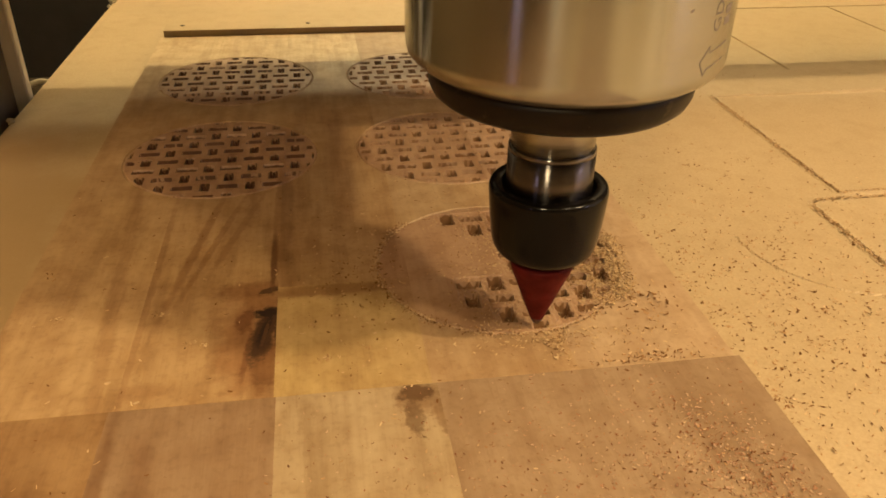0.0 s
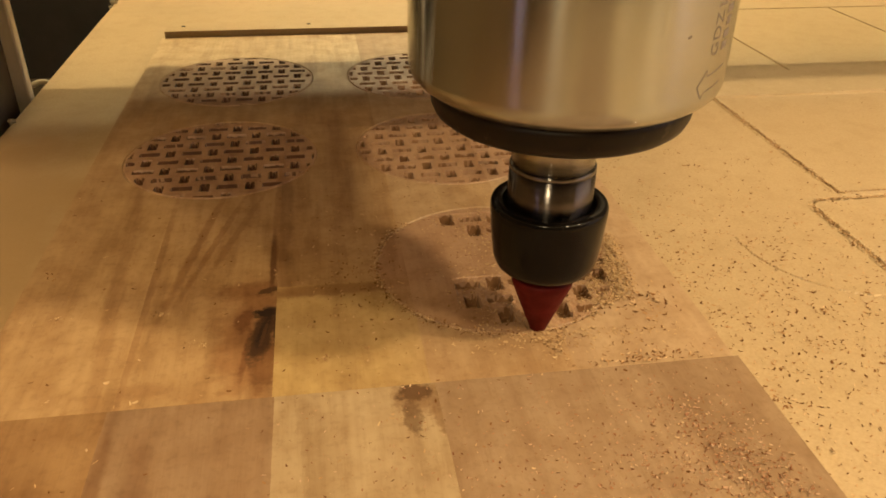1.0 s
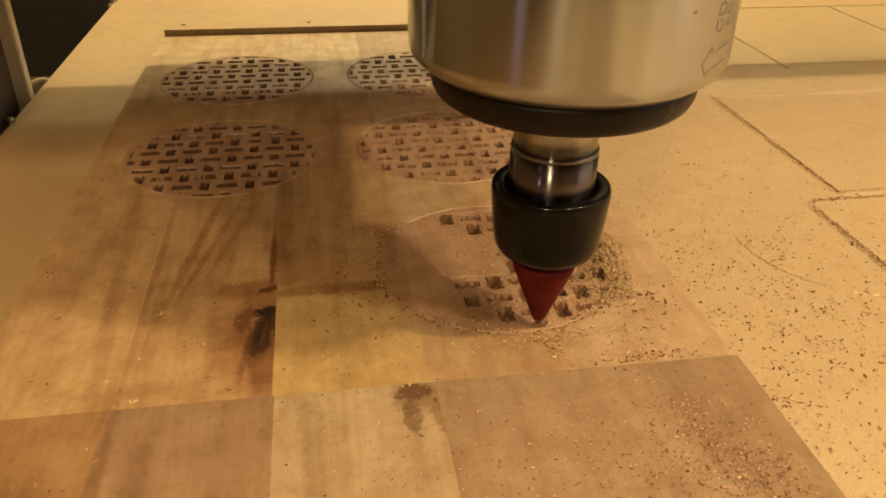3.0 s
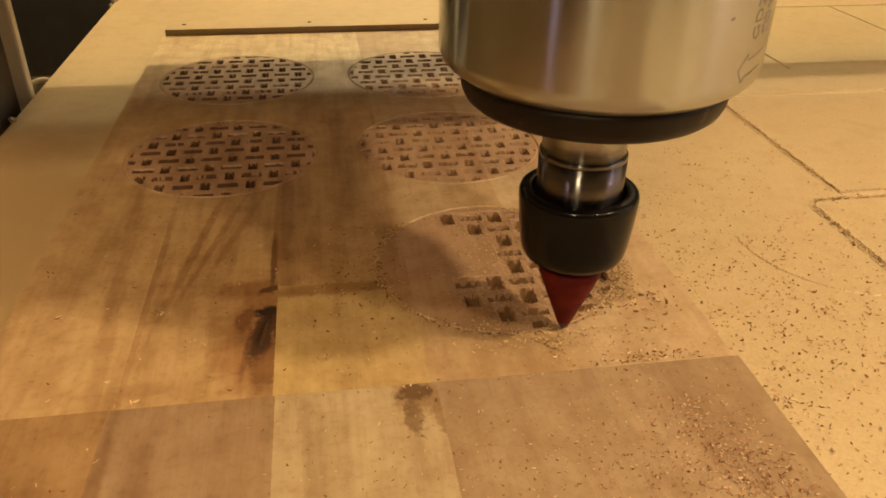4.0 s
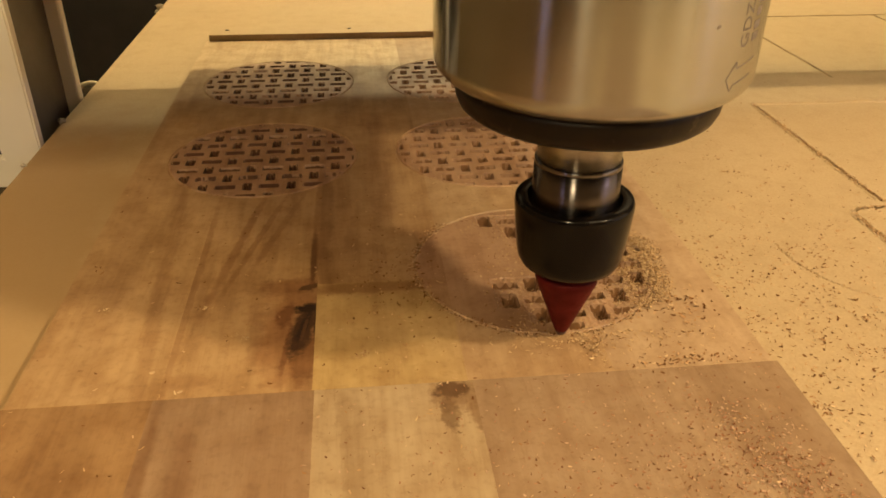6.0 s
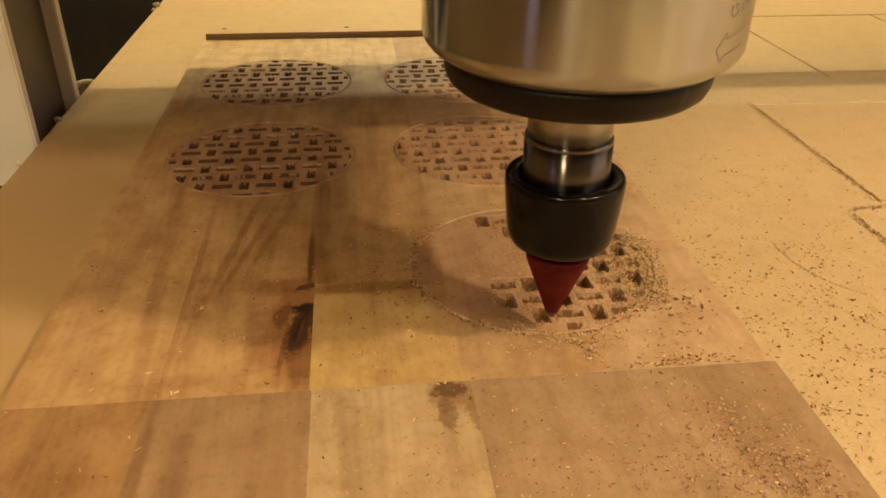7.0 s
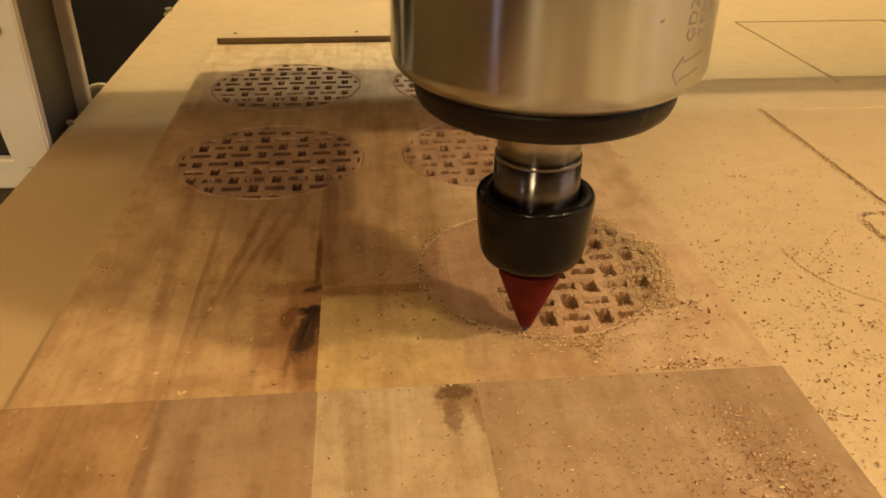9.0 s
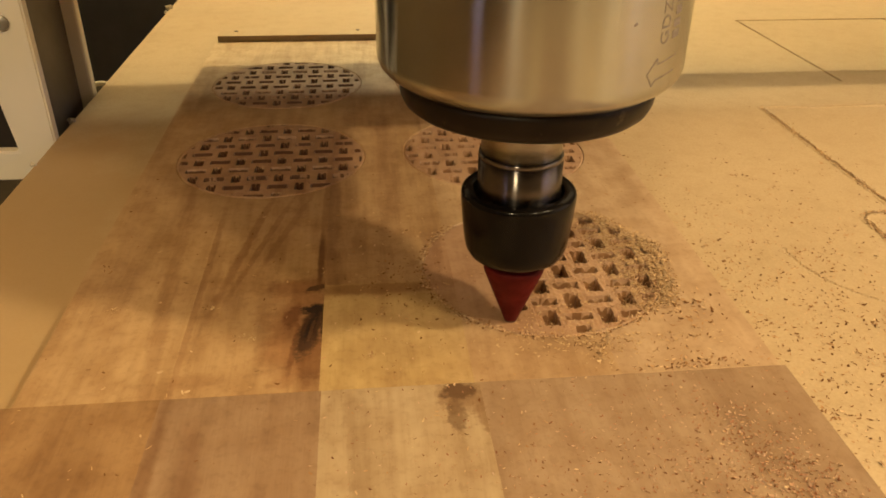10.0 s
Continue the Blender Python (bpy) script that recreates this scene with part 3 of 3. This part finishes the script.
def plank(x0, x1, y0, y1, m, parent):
    """One lamella; the walls and floors of its carved pockets get darker end grain, with the pockets' shade put into
    its colour.
    """
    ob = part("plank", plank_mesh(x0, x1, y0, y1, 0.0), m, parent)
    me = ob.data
    me.materials.append(M_CUT_SHADED)
    me.materials.append(M_CUT_FRESH_SHADED)
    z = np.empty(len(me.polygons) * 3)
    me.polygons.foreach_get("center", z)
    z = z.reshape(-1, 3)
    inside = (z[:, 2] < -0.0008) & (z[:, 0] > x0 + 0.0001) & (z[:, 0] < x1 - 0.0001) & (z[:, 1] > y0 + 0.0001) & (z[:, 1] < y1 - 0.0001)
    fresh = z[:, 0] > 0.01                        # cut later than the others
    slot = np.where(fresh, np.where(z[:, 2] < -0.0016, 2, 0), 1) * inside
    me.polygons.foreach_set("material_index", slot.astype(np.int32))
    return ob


def build_boards():
    gap = 0.000003
    back = empty("coaster_board", (0, 0, 0))
    tagged(back, "glued wooden board carved with basket weave coasters, lying on the wasteboard", "board")
    cuts = (-0.1003, -0.0600, -0.0178, 0.0262, 0.0694, 0.1176)
    for k, (m, split) in enumerate(((M_TAN, None), (M_TAN_KNOT, None), (M_BROWN, 0.2240), (M_TAN_PALE, None), (M_PALE, None))):
        x0, x1 = cuts[k] + gap, cuts[k + 1] - gap
        if split:
            plank(x0, x1, 0.16885, split - gap, M_YELLOW, back)
            plank(x0, x1, split + gap, 0.5368, m, back)
        else:
            plank(x0, x1, 0.16885, 0.5368, m, back)
    front = empty("spare_board", (0, 0, 0))
    tagged(front, "glued wooden board of mixed lamellae butted against the carved one", "board")
    cuts = (-0.1500, -0.1060, -0.0610, -0.0172, 0.0275, 0.0730, 0.1190)
    for k, m in enumerate((M_DARK, M_DARK, M_PINK_DARK, M_PALE_SPOT, M_PINK, M_PINK)):
        plank(cuts[k] + gap, cuts[k + 1] - gap, -0.20, 0.1688, m, front)


build_boards()


def build_fence():
    f = empty("fence_strip", (0.01, 0.5475, Z_BED))
    tagged(f, "thin fibreboard stop strip nailed behind the board", "stop strip")
    part("strip", box(-0.1085, 0.1080, -0.0102, 0.0102, 0, 0.0132, 0.0004), M_MDF, f)
    for x, y in ((-0.0977, 0.0020), (-0.0144, 0.0010), (0.066, 0.0015)):
        bm = lathe(((0.0, 0.0130), (0.0014, 0.0130), (0.0015, 0.0134), (0.0, 0.0135)), 12)
        bmesh.ops.translate(bm, vec=(x, y, 0), verts=bm.verts)
        part("nail", bm, M_NAIL, f, "dark brad head")


build_fence()


def build_scraps():
    """Torn pale scraps caught on the edge of the wasteboard."""
    rng = random.Random(4)
    for x, y, size in ((-0.1592, 0.4150, 0.0035), (-0.1593, 0.6780, 0.0050), (-0.1592, 0.3560, 0.0025), (-0.1594, 0.6640, 0.0030)):
        bm = bmesh.new()
        bmesh.ops.create_icosphere(bm, subdivisions=2, radius=1)
        for v in bm.verts:
            n = 0.55 + 0.9 * noise.noise(v.co * 1.7 + Vector((x * 90, y * 70, 3)))
            v.co = Vector((v.co.x * 0.5 * size, v.co.y * size * 0.7, v.co.z * 0.45 * size)) * max(0.3, n + 0.4)
        ob = part("wood_scrap", bm, M_SCRAP)
        ob.location = (x - 0.0002, y, Z_BED + size * 0.18)
        ob.rotation_euler = (rng.uniform(-0.5, 0.5), rng.uniform(-0.4, 0.4), rng.uniform(0, 3))
        tagged(ob, "small torn pale wood scrap on the wasteboard's edge", "wood scrap", "scraps on the edge")
    cu = bpy.data.curves.new("cable", "CURVE")
    cu.dimensions, cu.bevel_depth, cu.bevel_resolution = "3D", 0.0016, 3
    sp = cu.splines.new("BEZIER")
    pts = ((-0.205, 0.478, -0.055), (-0.176, 0.484, -0.016), (-0.1620, 0.490, -0.0125), (-0.1635, 0.53, -0.10))
    sp.bezier_points.add(len(pts) - 1)
    for p, c in zip(sp.bezier_points, pts):
        p.co, p.handle_left_type, p.handle_right_type = c, "AUTO", "AUTO"
    cable = new("cable", cu)
    cu.materials.append(M_SCRAP)
    tagged(cable, "thin pale cable looped beside the table edge", "cable")


build_scraps()


# ---------------------------------------------------------------- gantry
def prism(points, y0, y1):
    """A plate in the xz plane from y0 to y1 with the outline points."""
    bm = bmesh.new()
    a = [bm.verts.new((x, y0, z)) for x, z in points]
    b = [bm.verts.new((x, y1, z)) for x, z in points]
    bm.faces.new(a)
    bm.faces.new(b[::-1])
    n = len(points)
    for k in range(n):
        bm.faces.new((a[k], b[k], b[(k + 1) % n], a[(k + 1) % n]))
    bmesh.ops.recalc_face_normals(bm, faces=bm.faces[:])
    return bm


def build_gantry():
    g = empty("gantry", (0, 0.190, 0))
    tagged(g, "white painted steel gantry upright with a slotted plate and a shade-grey web", "gantry")
    y, top = 0.190, 0.34
    plate = prism(((-0.32, -0.0315), (-0.1605, -0.0315), (-0.1605, top), (-0.24, top), (-0.196, 0.115), (-0.1797, -0.0156), (-0.32, -0.0130)), 0.3815 - y, 0.3885 - y)
    bmesh.ops.bevel(plate, geom=plate.edges[:], offset=0.0009, segments=2, affect="EDGES")
    part("front_plate", plate, M_WHITE, g, "white painted plate with a slanting slot")
    bolt = lathe(((0.0, 0.0), (0.0036, 0.0), (0.0036, 0.0010), (0.0030, 0.0016), (0.0, 0.0016)), 24)
    bmesh.ops.rotate(bolt, cent=(0, 0, 0), matrix=Euler((radians(90), 0, 0)).to_matrix(), verts=bolt.verts)
    bmesh.ops.translate(bolt, vec=(-0.1715, 0.3814 - y, 0.0500), verts=bolt.verts)
    part("bolt", bolt, M_ALU, g, "dull bolt head")
    # solid near-black box stands in for the darkness inside the slot
    part("slot_box", box(-0.32, -0.1705, 0.3890 - y, 0.4505 - y, -0.030, top), M_SLOT, g, "black box in place of the dark inside the slot")
    # the web's shaded side is put into its grey colour
    part("side_web", box(-0.1702, -0.1680, 0.3886 - y, 0.4514 - y, -0.0315, top), M_SHADE_GREY, g, "side plate with its shade put into a grey colour")
    part("rear_plate", box(-0.32, -0.1605, 0.4515 - y, 0.4590 - y, -0.0315, top, 0.0012), M_WHITE, g, "white painted plate")
    part("cross_beam", box(-0.1604, 1.20, 0.380 - y, 0.529 - y, 0.085, 0.62, 0.002), M_BEAM, g, "dark grey cross beam")
    return g


gantry = build_gantry()


# ---------------------------------------------------------------- spindle
def build_spindle():
    s = empty("router_spindle", (0.0631, 0.190, 0))
    tagged(s, "brushed steel router spindle with black collet nut and red bit", "spindle")
    part("body", lathe(((0.0, 0.0796), (0.0345, 0.0796), (0.0356, 0.0799), (0.0382, 0.0817), (0.0393, 0.0830), (0.0399, 0.0846), (0.0400, 0.0858),
                        (0.0400, 0.212), (0.039, 0.214), (0.0, 0.214)), 160, True, 18), M_STEEL, s, "brushed steel housing")
    part("ring", lathe(((0.0, 0.0711), (0.0294, 0.0711), (0.0316, 0.0716), (0.0331, 0.0729), (0.0340, 0.0749), (0.0344, 0.0776), (0.0344, 0.0795), (0.0, 0.0795)), 128),
         M_RING, s, "worn black ring")
    part("shaft", lathe(((0.0, 0.0572), (0.0115, 0.0572), (0.0115, 0.0710), (0.0, 0.0710)), 64), M_SHAFT, s, "bright turned steel shaft")
    part("collar", lathe(((0.0, 0.0400), (0.0121, 0.0400), (0.0121, 0.0555), (0.0, 0.0555)), 64), M_COLLAR, s, "dull steel collar")
    part("rim", lathe(((0.0, 0.0556), (0.0121, 0.0556), (0.0121, 0.0564), (0.0120, 0.0568), (0.0117, 0.0571), (0.0, 0.0571)), 64), M_RIM, s, "polished steel rim")
    part("collet_nut", lathe(((0.0, 0.0238), (0.0112, 0.0238), (0.0128, 0.0241), (0.0142, 0.0250), (0.0151, 0.0268), (0.0156, 0.0295), (0.0163, 0.0360), (0.0168, 0.0425),
                              (0.0168, 0.0442), (0.0165, 0.0451), (0.0158, 0.0456), (0.0135, 0.0456), (0.0131, 0.0453), (0.0129, 0.0446), (0.0128, 0.0430), (0.0, 0.0430)), 96),
         M_BLACK, s, "black collet nut")
    bit = part("bit", lathe(((0.0022, -0.0005), (0.0034, 0.0028), (0.0092, 0.0180), (0.0094, 0.0200), (0.0090, 0.0206), (0.0040, 0.0208), (0.0040, 0.0238), (0.0, 0.0238)), 64), M_RED, s, "red coated cone bit")
    part("tip", lathe(((0.0, -0.0031), (0.0009, -0.0028), (0.0016, -0.0018), (0.0022, -0.0004), (0.0, -0.0003)), 40), M_TIP, bit, "dark cutting tip")
    clamp = part("clamp", box(-0.040, 0.072, 0.0, 0.115, 0.150, 0.222, 0.003), M_ALU, s, "aluminium clamp block")
    part("carriage_plate", box(-0.150, 0.110, 0.1152, 0.130, 0.100, 0.330, 0.002), M_ALU, s, "aluminium carriage plate")
    # unseen block added beside the clamp to throw shade over the left coasters
    part("unseen_shade_arm", box(-0.115, -0.0402, 0.020, 0.115, 0.180, 0.222, 0.003), M_ALU, clamp)

    def stroke(a0, z0, a1, z1, width, ink=M_INK):
        """An engraved line on the housing, from one angle and height to another."""
        bm, r, n = bmesh.new(), 0.04003, 4
        across = Vector((-(z1 - z0), (a1 - a0) * r, 0)).normalized() * width / 2
        rows = []
        for k in range(n + 1):
            f = k / n
            rows.append([bm.verts.new((r * math.sin(a), -r * math.cos(a), z)) for a, z in
                         (((a0 + (a1 - a0) * f) + sg * across.x / r, z0 + (z1 - z0) * f + sg * across.y) for sg in (-1, 1))])
        for p, q in zip(rows, rows[1:]):
            bm.faces.new((p[0], p[1], q[1], q[0]))
        part("engraved_stroke", bm, ink, s, "dark engraved stroke")

    a, z = radians(MARK[0]), MARK[1]
    for a0, z0, a1, z1 in ((0.0, 0, 4.5, 3.4), (0.0, 0, 3, -3.0), (4.5, 3.4, 5, 1.9), (3, -3.0, 4.5, -1.7), (5, 1.9, 17, 3.0), (4.5, -1.7, 16, -0.7)):
        stroke(a + radians(a0), z + z0 / 1000, a + radians(a1), z + z1 / 1000, 0.0004)
    cu = bpy.data.curves.new("letters", "FONT")
    cu.body, cu.size, cu.space_character = "GDZ", 0.0046, 1.05
    flat = new("letters", cu)
    bpy.context.view_layer.update()
    me = bpy.data.meshes.new_from_object(flat.evaluated_get(bpy.context.evaluated_depsgraph_get()))
    bpy.data.objects.remove(flat)
    bm = bmesh.new()
    bm.from_mesh(me)
    bmesh.ops.subdivide_edges(bm, edges=bm.edges[:], cuts=1)
    for v in bm.verts:                             # reads upwards, laid round the housing
        b = a + radians(9.0) - v.co.y / 0.04003
        v.co = Vector((0.04003 * math.sin(b), -0.04003 * math.cos(b), z + 0.0062 + v.co.x))
    part("engraved_writing", bm, M_INK, s, "dark engraved letters")
    for col, wide, h0, h1 in ((4.6, 5.0, 17.2, 17.9), (5.4, 3.4, 18.8, 20.6), (11.4, 4.4, 7.0, 8.8), (11.4, 4.4, 9.6, 11.4), (11.8, 3.6, 12.4, 14.4), (11.4, 4.4, 15.2, 17.0), (11.4, 4.4, 17.8, 19.6)):
        stroke(a + radians(col), z + (h0 + h1) / 2000, a + radians(col + wide), z + (h0 + h1) / 2000 + 0.0003, (h1 - h0) / 1000, M_INK_PALE)   # writing that cannot be read, as bars
    stroke(a - radians(8.6), z + 0.0119, a - radians(7.2), z + 0.0123, 0.0006)
    return s


MARK = (30.5, 0.0888)          # angle and height of the arrow's point on the housing
spindle = build_spindle()


# ---------------------------------------------------------------- shavings
def build_chips():
    rng = np.random.RandomState(11)
    groups = {"heap": [], "boards": [], "spare": [], "wasteboard": [], "grooves": []}

    def add(x, y, size, pile=0.0, heap=False, kind=""):
        on_board = (-0.1003 < x < 0.1176 and 0.1693 < y < 0.5368) or (-0.15 < x < 0.119 and -0.2 < y < 0.1688)
        if y > 0.53 or x < -0.157:
            return
        z = 0.0 if on_board else Z_BED
        k = kind or (("heap" if heap else "boards") if on_board else "wasteboard")
        groups[k].append((x, y, z + pile * rng.uniform(0, 1), size))

    n = 0
    while n < 11000:                                   # heap on the part just carved
        x, y = rng.uniform(0.036, 0.110), rng.uniform(0.177, 0.279)
        r = math.hypot(x - 0.0585, y - 0.2306) / R_COASTER
        edge = np.clip((x - 0.078 + 0.35 * max(0.0, y - 0.235)) / 0.020, 0, 1)
        w = 0.05 + 0.95 * edge
        if x < 0.045 and y < 0.255:
            w *= 0.25
        if r < 1.0 + 0.03 * math.sin(9 * math.atan2(y - 0.2306, x - 0.0585)) + 0.13 * edge * rng.uniform() and rng.uniform() < w:
            add(x, y, rng.uniform(0.0004, 0.0013), 0.0012 * edge, True)
            n += 1
    for _ in range(850):                              # along the ring
        a = rng.uniform(2.3, 5.6)
        r = R_COASTER * (1.0 + rng.normal(0.0, 0.022))
        add(0.0585 + r * math.cos(a), 0.2306 + r * math.sin(a), rng.uniform(0.0004, 0.0013), 0.0004, rng.uniform() < 0.35)
    for _ in range(420):                              # below the ring
        add(rng.normal(0.070, 0.018), 0.1880 - abs(rng.normal(0, 0.005)), rng.uniform(0.0004, 0.0014), 0.0003, True)
    for _ in range(150):
        add(rng.normal(0.092, 0.010), 0.1690 + abs(rng.normal(0, 0.004)), rng.uniform(0.0005, 0.0016), 0.0003)
    for _ in range(500):                              # on the second coaster and between
        add(rng.normal(0.062, 0.028), rng.normal(0.290, 0.017), rng.uniform(0.0004, 0.0011), 0.0002, True)
    clumps = [(0.1205 + abs(rng.normal(0, 0.07)), rng.normal(0.195, 0.065)) for _ in range(190)]
    for k in range(4300):                             # on the wasteboard, part of them in small clumps
        x, y = 0.1185 + abs(rng.normal(0, 0.075)), rng.normal(0.195, 0.065)
        if k % 3 == 0:
            cx, cy = clumps[int(rng.uniform(0, 190))]
            x, y = cx + rng.normal(0, 0.0022), cy + rng.normal(0, 0.0016)
        if y < 0.36 - 0.2 * max(0, x - 0.2) and x > 0.1195:
            add(x, y, rng.uniform(0.0006, 0.0017) * rng.uniform(0.6, 1.0), 0.0003)
    for _ in range(120):                              # a spill below the coaster, another beside the next one
        add(rng.normal(0.0655, 0.0022), rng.normal(0.1815, 0.0040), rng.uniform(0.0005, 0.0016), 0.0008, True)
        add(rng.normal(0.104, 0.004), rng.normal(0.352, 0.006), rng.uniform(0.0005, 0.0014), 0.0005, True)
        add(rng.normal(0.100, 0.006), rng.normal(0.2000, 0.006), rng.uniform(0.0006, 0.0018), 0.0005)
    for _ in range(140):
        add(rng.uniform(0.12, 0.4), rng.uniform(0.3, 0.45), rng.uniform(0.0004, 0.0011))
    n = 0
    while n < 4300:                                   # on the spare board
        x, y = rng.uniform(-0.02, 0.116), rng.uniform(0.06, 0.168)
        if rng.uniform() < 0.07 + 0.93 * np.clip((x - 0.015) / 0.085, 0, 1) ** 1.4 * np.clip((0.163 - y) / 0.035, 0.05, 1) * np.clip((0.1150 - x) / 0.006, 0.04, 1):
            add(x, y, rng.uniform(0.0003, 0.0010), 0.0003, False, "spare" if rng.uniform() < 0.8 else "")
            n += 1
    for _ in range(720):                              # a denser drift near the spare board's edge
        y = 0.164 - abs(rng.normal(0.034, 0.016))
        x = 0.1030 + 0.30 * (0.134 - y) + rng.normal(0, 0.005) - abs(rng.normal(0, 0.008))
        if x < 0.114:
            add(x, y, rng.uniform(0.0003, 0.0012), 0.0006, False, "spare" if rng.uniform() < 0.75 else "")
    for _ in range(420):
        add(rng.uniform(-0.099, 0.117), rng.uniform(0.05, 0.34), rng.uniform(0.0005, 0.0015))
    for _ in range(70):                               # single pale shavings
        add(rng.uniform(-0.099, 0.03), rng.uniform(0.10, 0.26), rng.uniform(0.0008, 0.0020), 0.0, True)
    for cx, cy in ((-0.0845, 0.2142), (-0.0410, 0.1954), (-0.0528, 0.2127), (-0.0020, 0.1830)):   # small clusters of pale crumbs
        for _ in range(16):
            add(cx + rng.normal(0, 0.0022), cy + rng.normal(0, 0.0008), rng.uniform(0.0005, 0.0016), 0.0004, True)
    for _ in range(260):                              # blown to the side of the ring
        add(rng.normal(0.008, 0.010), rng.normal(0.222, 0.022), rng.uniform(0.0005, 0.0013))
    for _ in range(420):                              # caught in the grooves
        y = rng.uniform(0.284, 0.40)
        if rng.uniform() < 0.35 + 0.65 * (math.sin(y * 170) > 0):
            add(0.2277 + rng.normal(0, 0.0005), y, rng.uniform(0.0005, 0.0014), 0.0006, False, "grooves")
        y = rng.uniform(0.15, 0.272)
        add(0.2086 + rng.normal(0, 0.0006), y, rng.uniform(0.0005, 0.0014), 0.0006, False, "grooves")
        add(rng.uniform(0.227, 0.26), 0.2833 + rng.normal(0, 0.0006), rng.uniform(0.0005, 0.0012), 0.0005, False, "grooves")
        add(rng.uniform(0.213, 0.26), 0.2777 + rng.normal(0, 0.0006), rng.uniform(0.0005, 0.0012), 0.0005, False, "grooves")
    for _ in range(330):                              # torn fluff on the grooves' edges
        y = rng.uniform(0.284, 0.41)
        if math.sin(y * 210) + math.sin(y * 83) > -0.9:
            add(0.2263 + rng.normal(0, 0.0004), y, rng.uniform(0.0005, 0.0015), 0.0008, False, "grooves")
        add(0.2073 + rng.normal(0, 0.0003), rng.uniform(0.16, 0.272), rng.uniform(0.0005, 0.0015), 0.0007, False, "grooves")
    for _ in range(160):
        add(0.2277 + rng.normal(0, 0.0016), rng.uniform(0.284, 0.40), rng.uniform(0.0004, 0.0012))
        a = rng.uniform(3.0, 4.1) if rng.uniform() < 0.4 else 3.4
        add(0.2055 + 0.044 * math.cos(a), 0.247 + 0.044 * math.sin(a), rng.uniform(0.0004, 0.0009))
    words = {"heap": "fresh pale wood shavings heaped over the coaster being carved", "boards": "fine dark and pale wood shavings scattered on the boards",
             "spare": "fine pinkish wood shavings scattered on the spare board",
             "wasteboard": "fine dark wood shavings scattered over the wasteboard",
             "grooves": "pale wood crumbs packed in the grooves of the wasteboard"}
    for k, places in groups.items():
        verts, faces = [], []
        px, py = np.array([p[0] for p in places]), np.array([p[1] for p in places])
        sunk = 0.85 * carve(px, py) * (py > 0.18)
        for (x, y, z, size), down in zip(places, sunk):
            z -= down
            a = rng.uniform(0, 2 * math.pi)
            long, wide, curl = size, size * rng.uniform(0.16, 0.40) * (1.0 if k == "heap" else 1.3), size * rng.uniform(0.02, 0.22)
            tilt = rng.uniform(-0.6, 0.6)
            b = len(verts)
            for i in range(4):
                s = i / 3 - 0.5
                for side in (-0.5, 0.5):
                    lx, ly = s * long, side * wide * (1 - abs(s) * 0.7)
                    lz = curl * (4 * s * s) + ly * tilt + abs(tilt) * wide * 0.5 + 0.00008
                    verts.append((x + lx * math.cos(a) - ly * math.sin(a), y + lx * math.sin(a) + ly * math.cos(a), z + lz))
            for i in range(3):
                faces.append((b + 2 * i, b + 2 * i + 1, b + 2 * i + 3, b + 2 * i + 2))
        me = bpy.data.meshes.new("wood_shavings")
        me.from_pydata(verts, [], faces)
        tagged(part("wood_shavings", me, M_CHIP_PALE if k in ("heap", "grooves") else M_CHIP_PINK if k == "spare" else M_CHIP), words[k], "wood shavings", "", "stuff")


build_chips()


# ---------------------------------------------------------------- what moves
def motions():
    walk(spindle, [(t, pose(x, y, z)) for t, x, y, z in SPINDLE_ROWS])
    walk(gantry, [(t, pose(0, y, 0)) for t, y in GANTRY_ROWS])


motions()
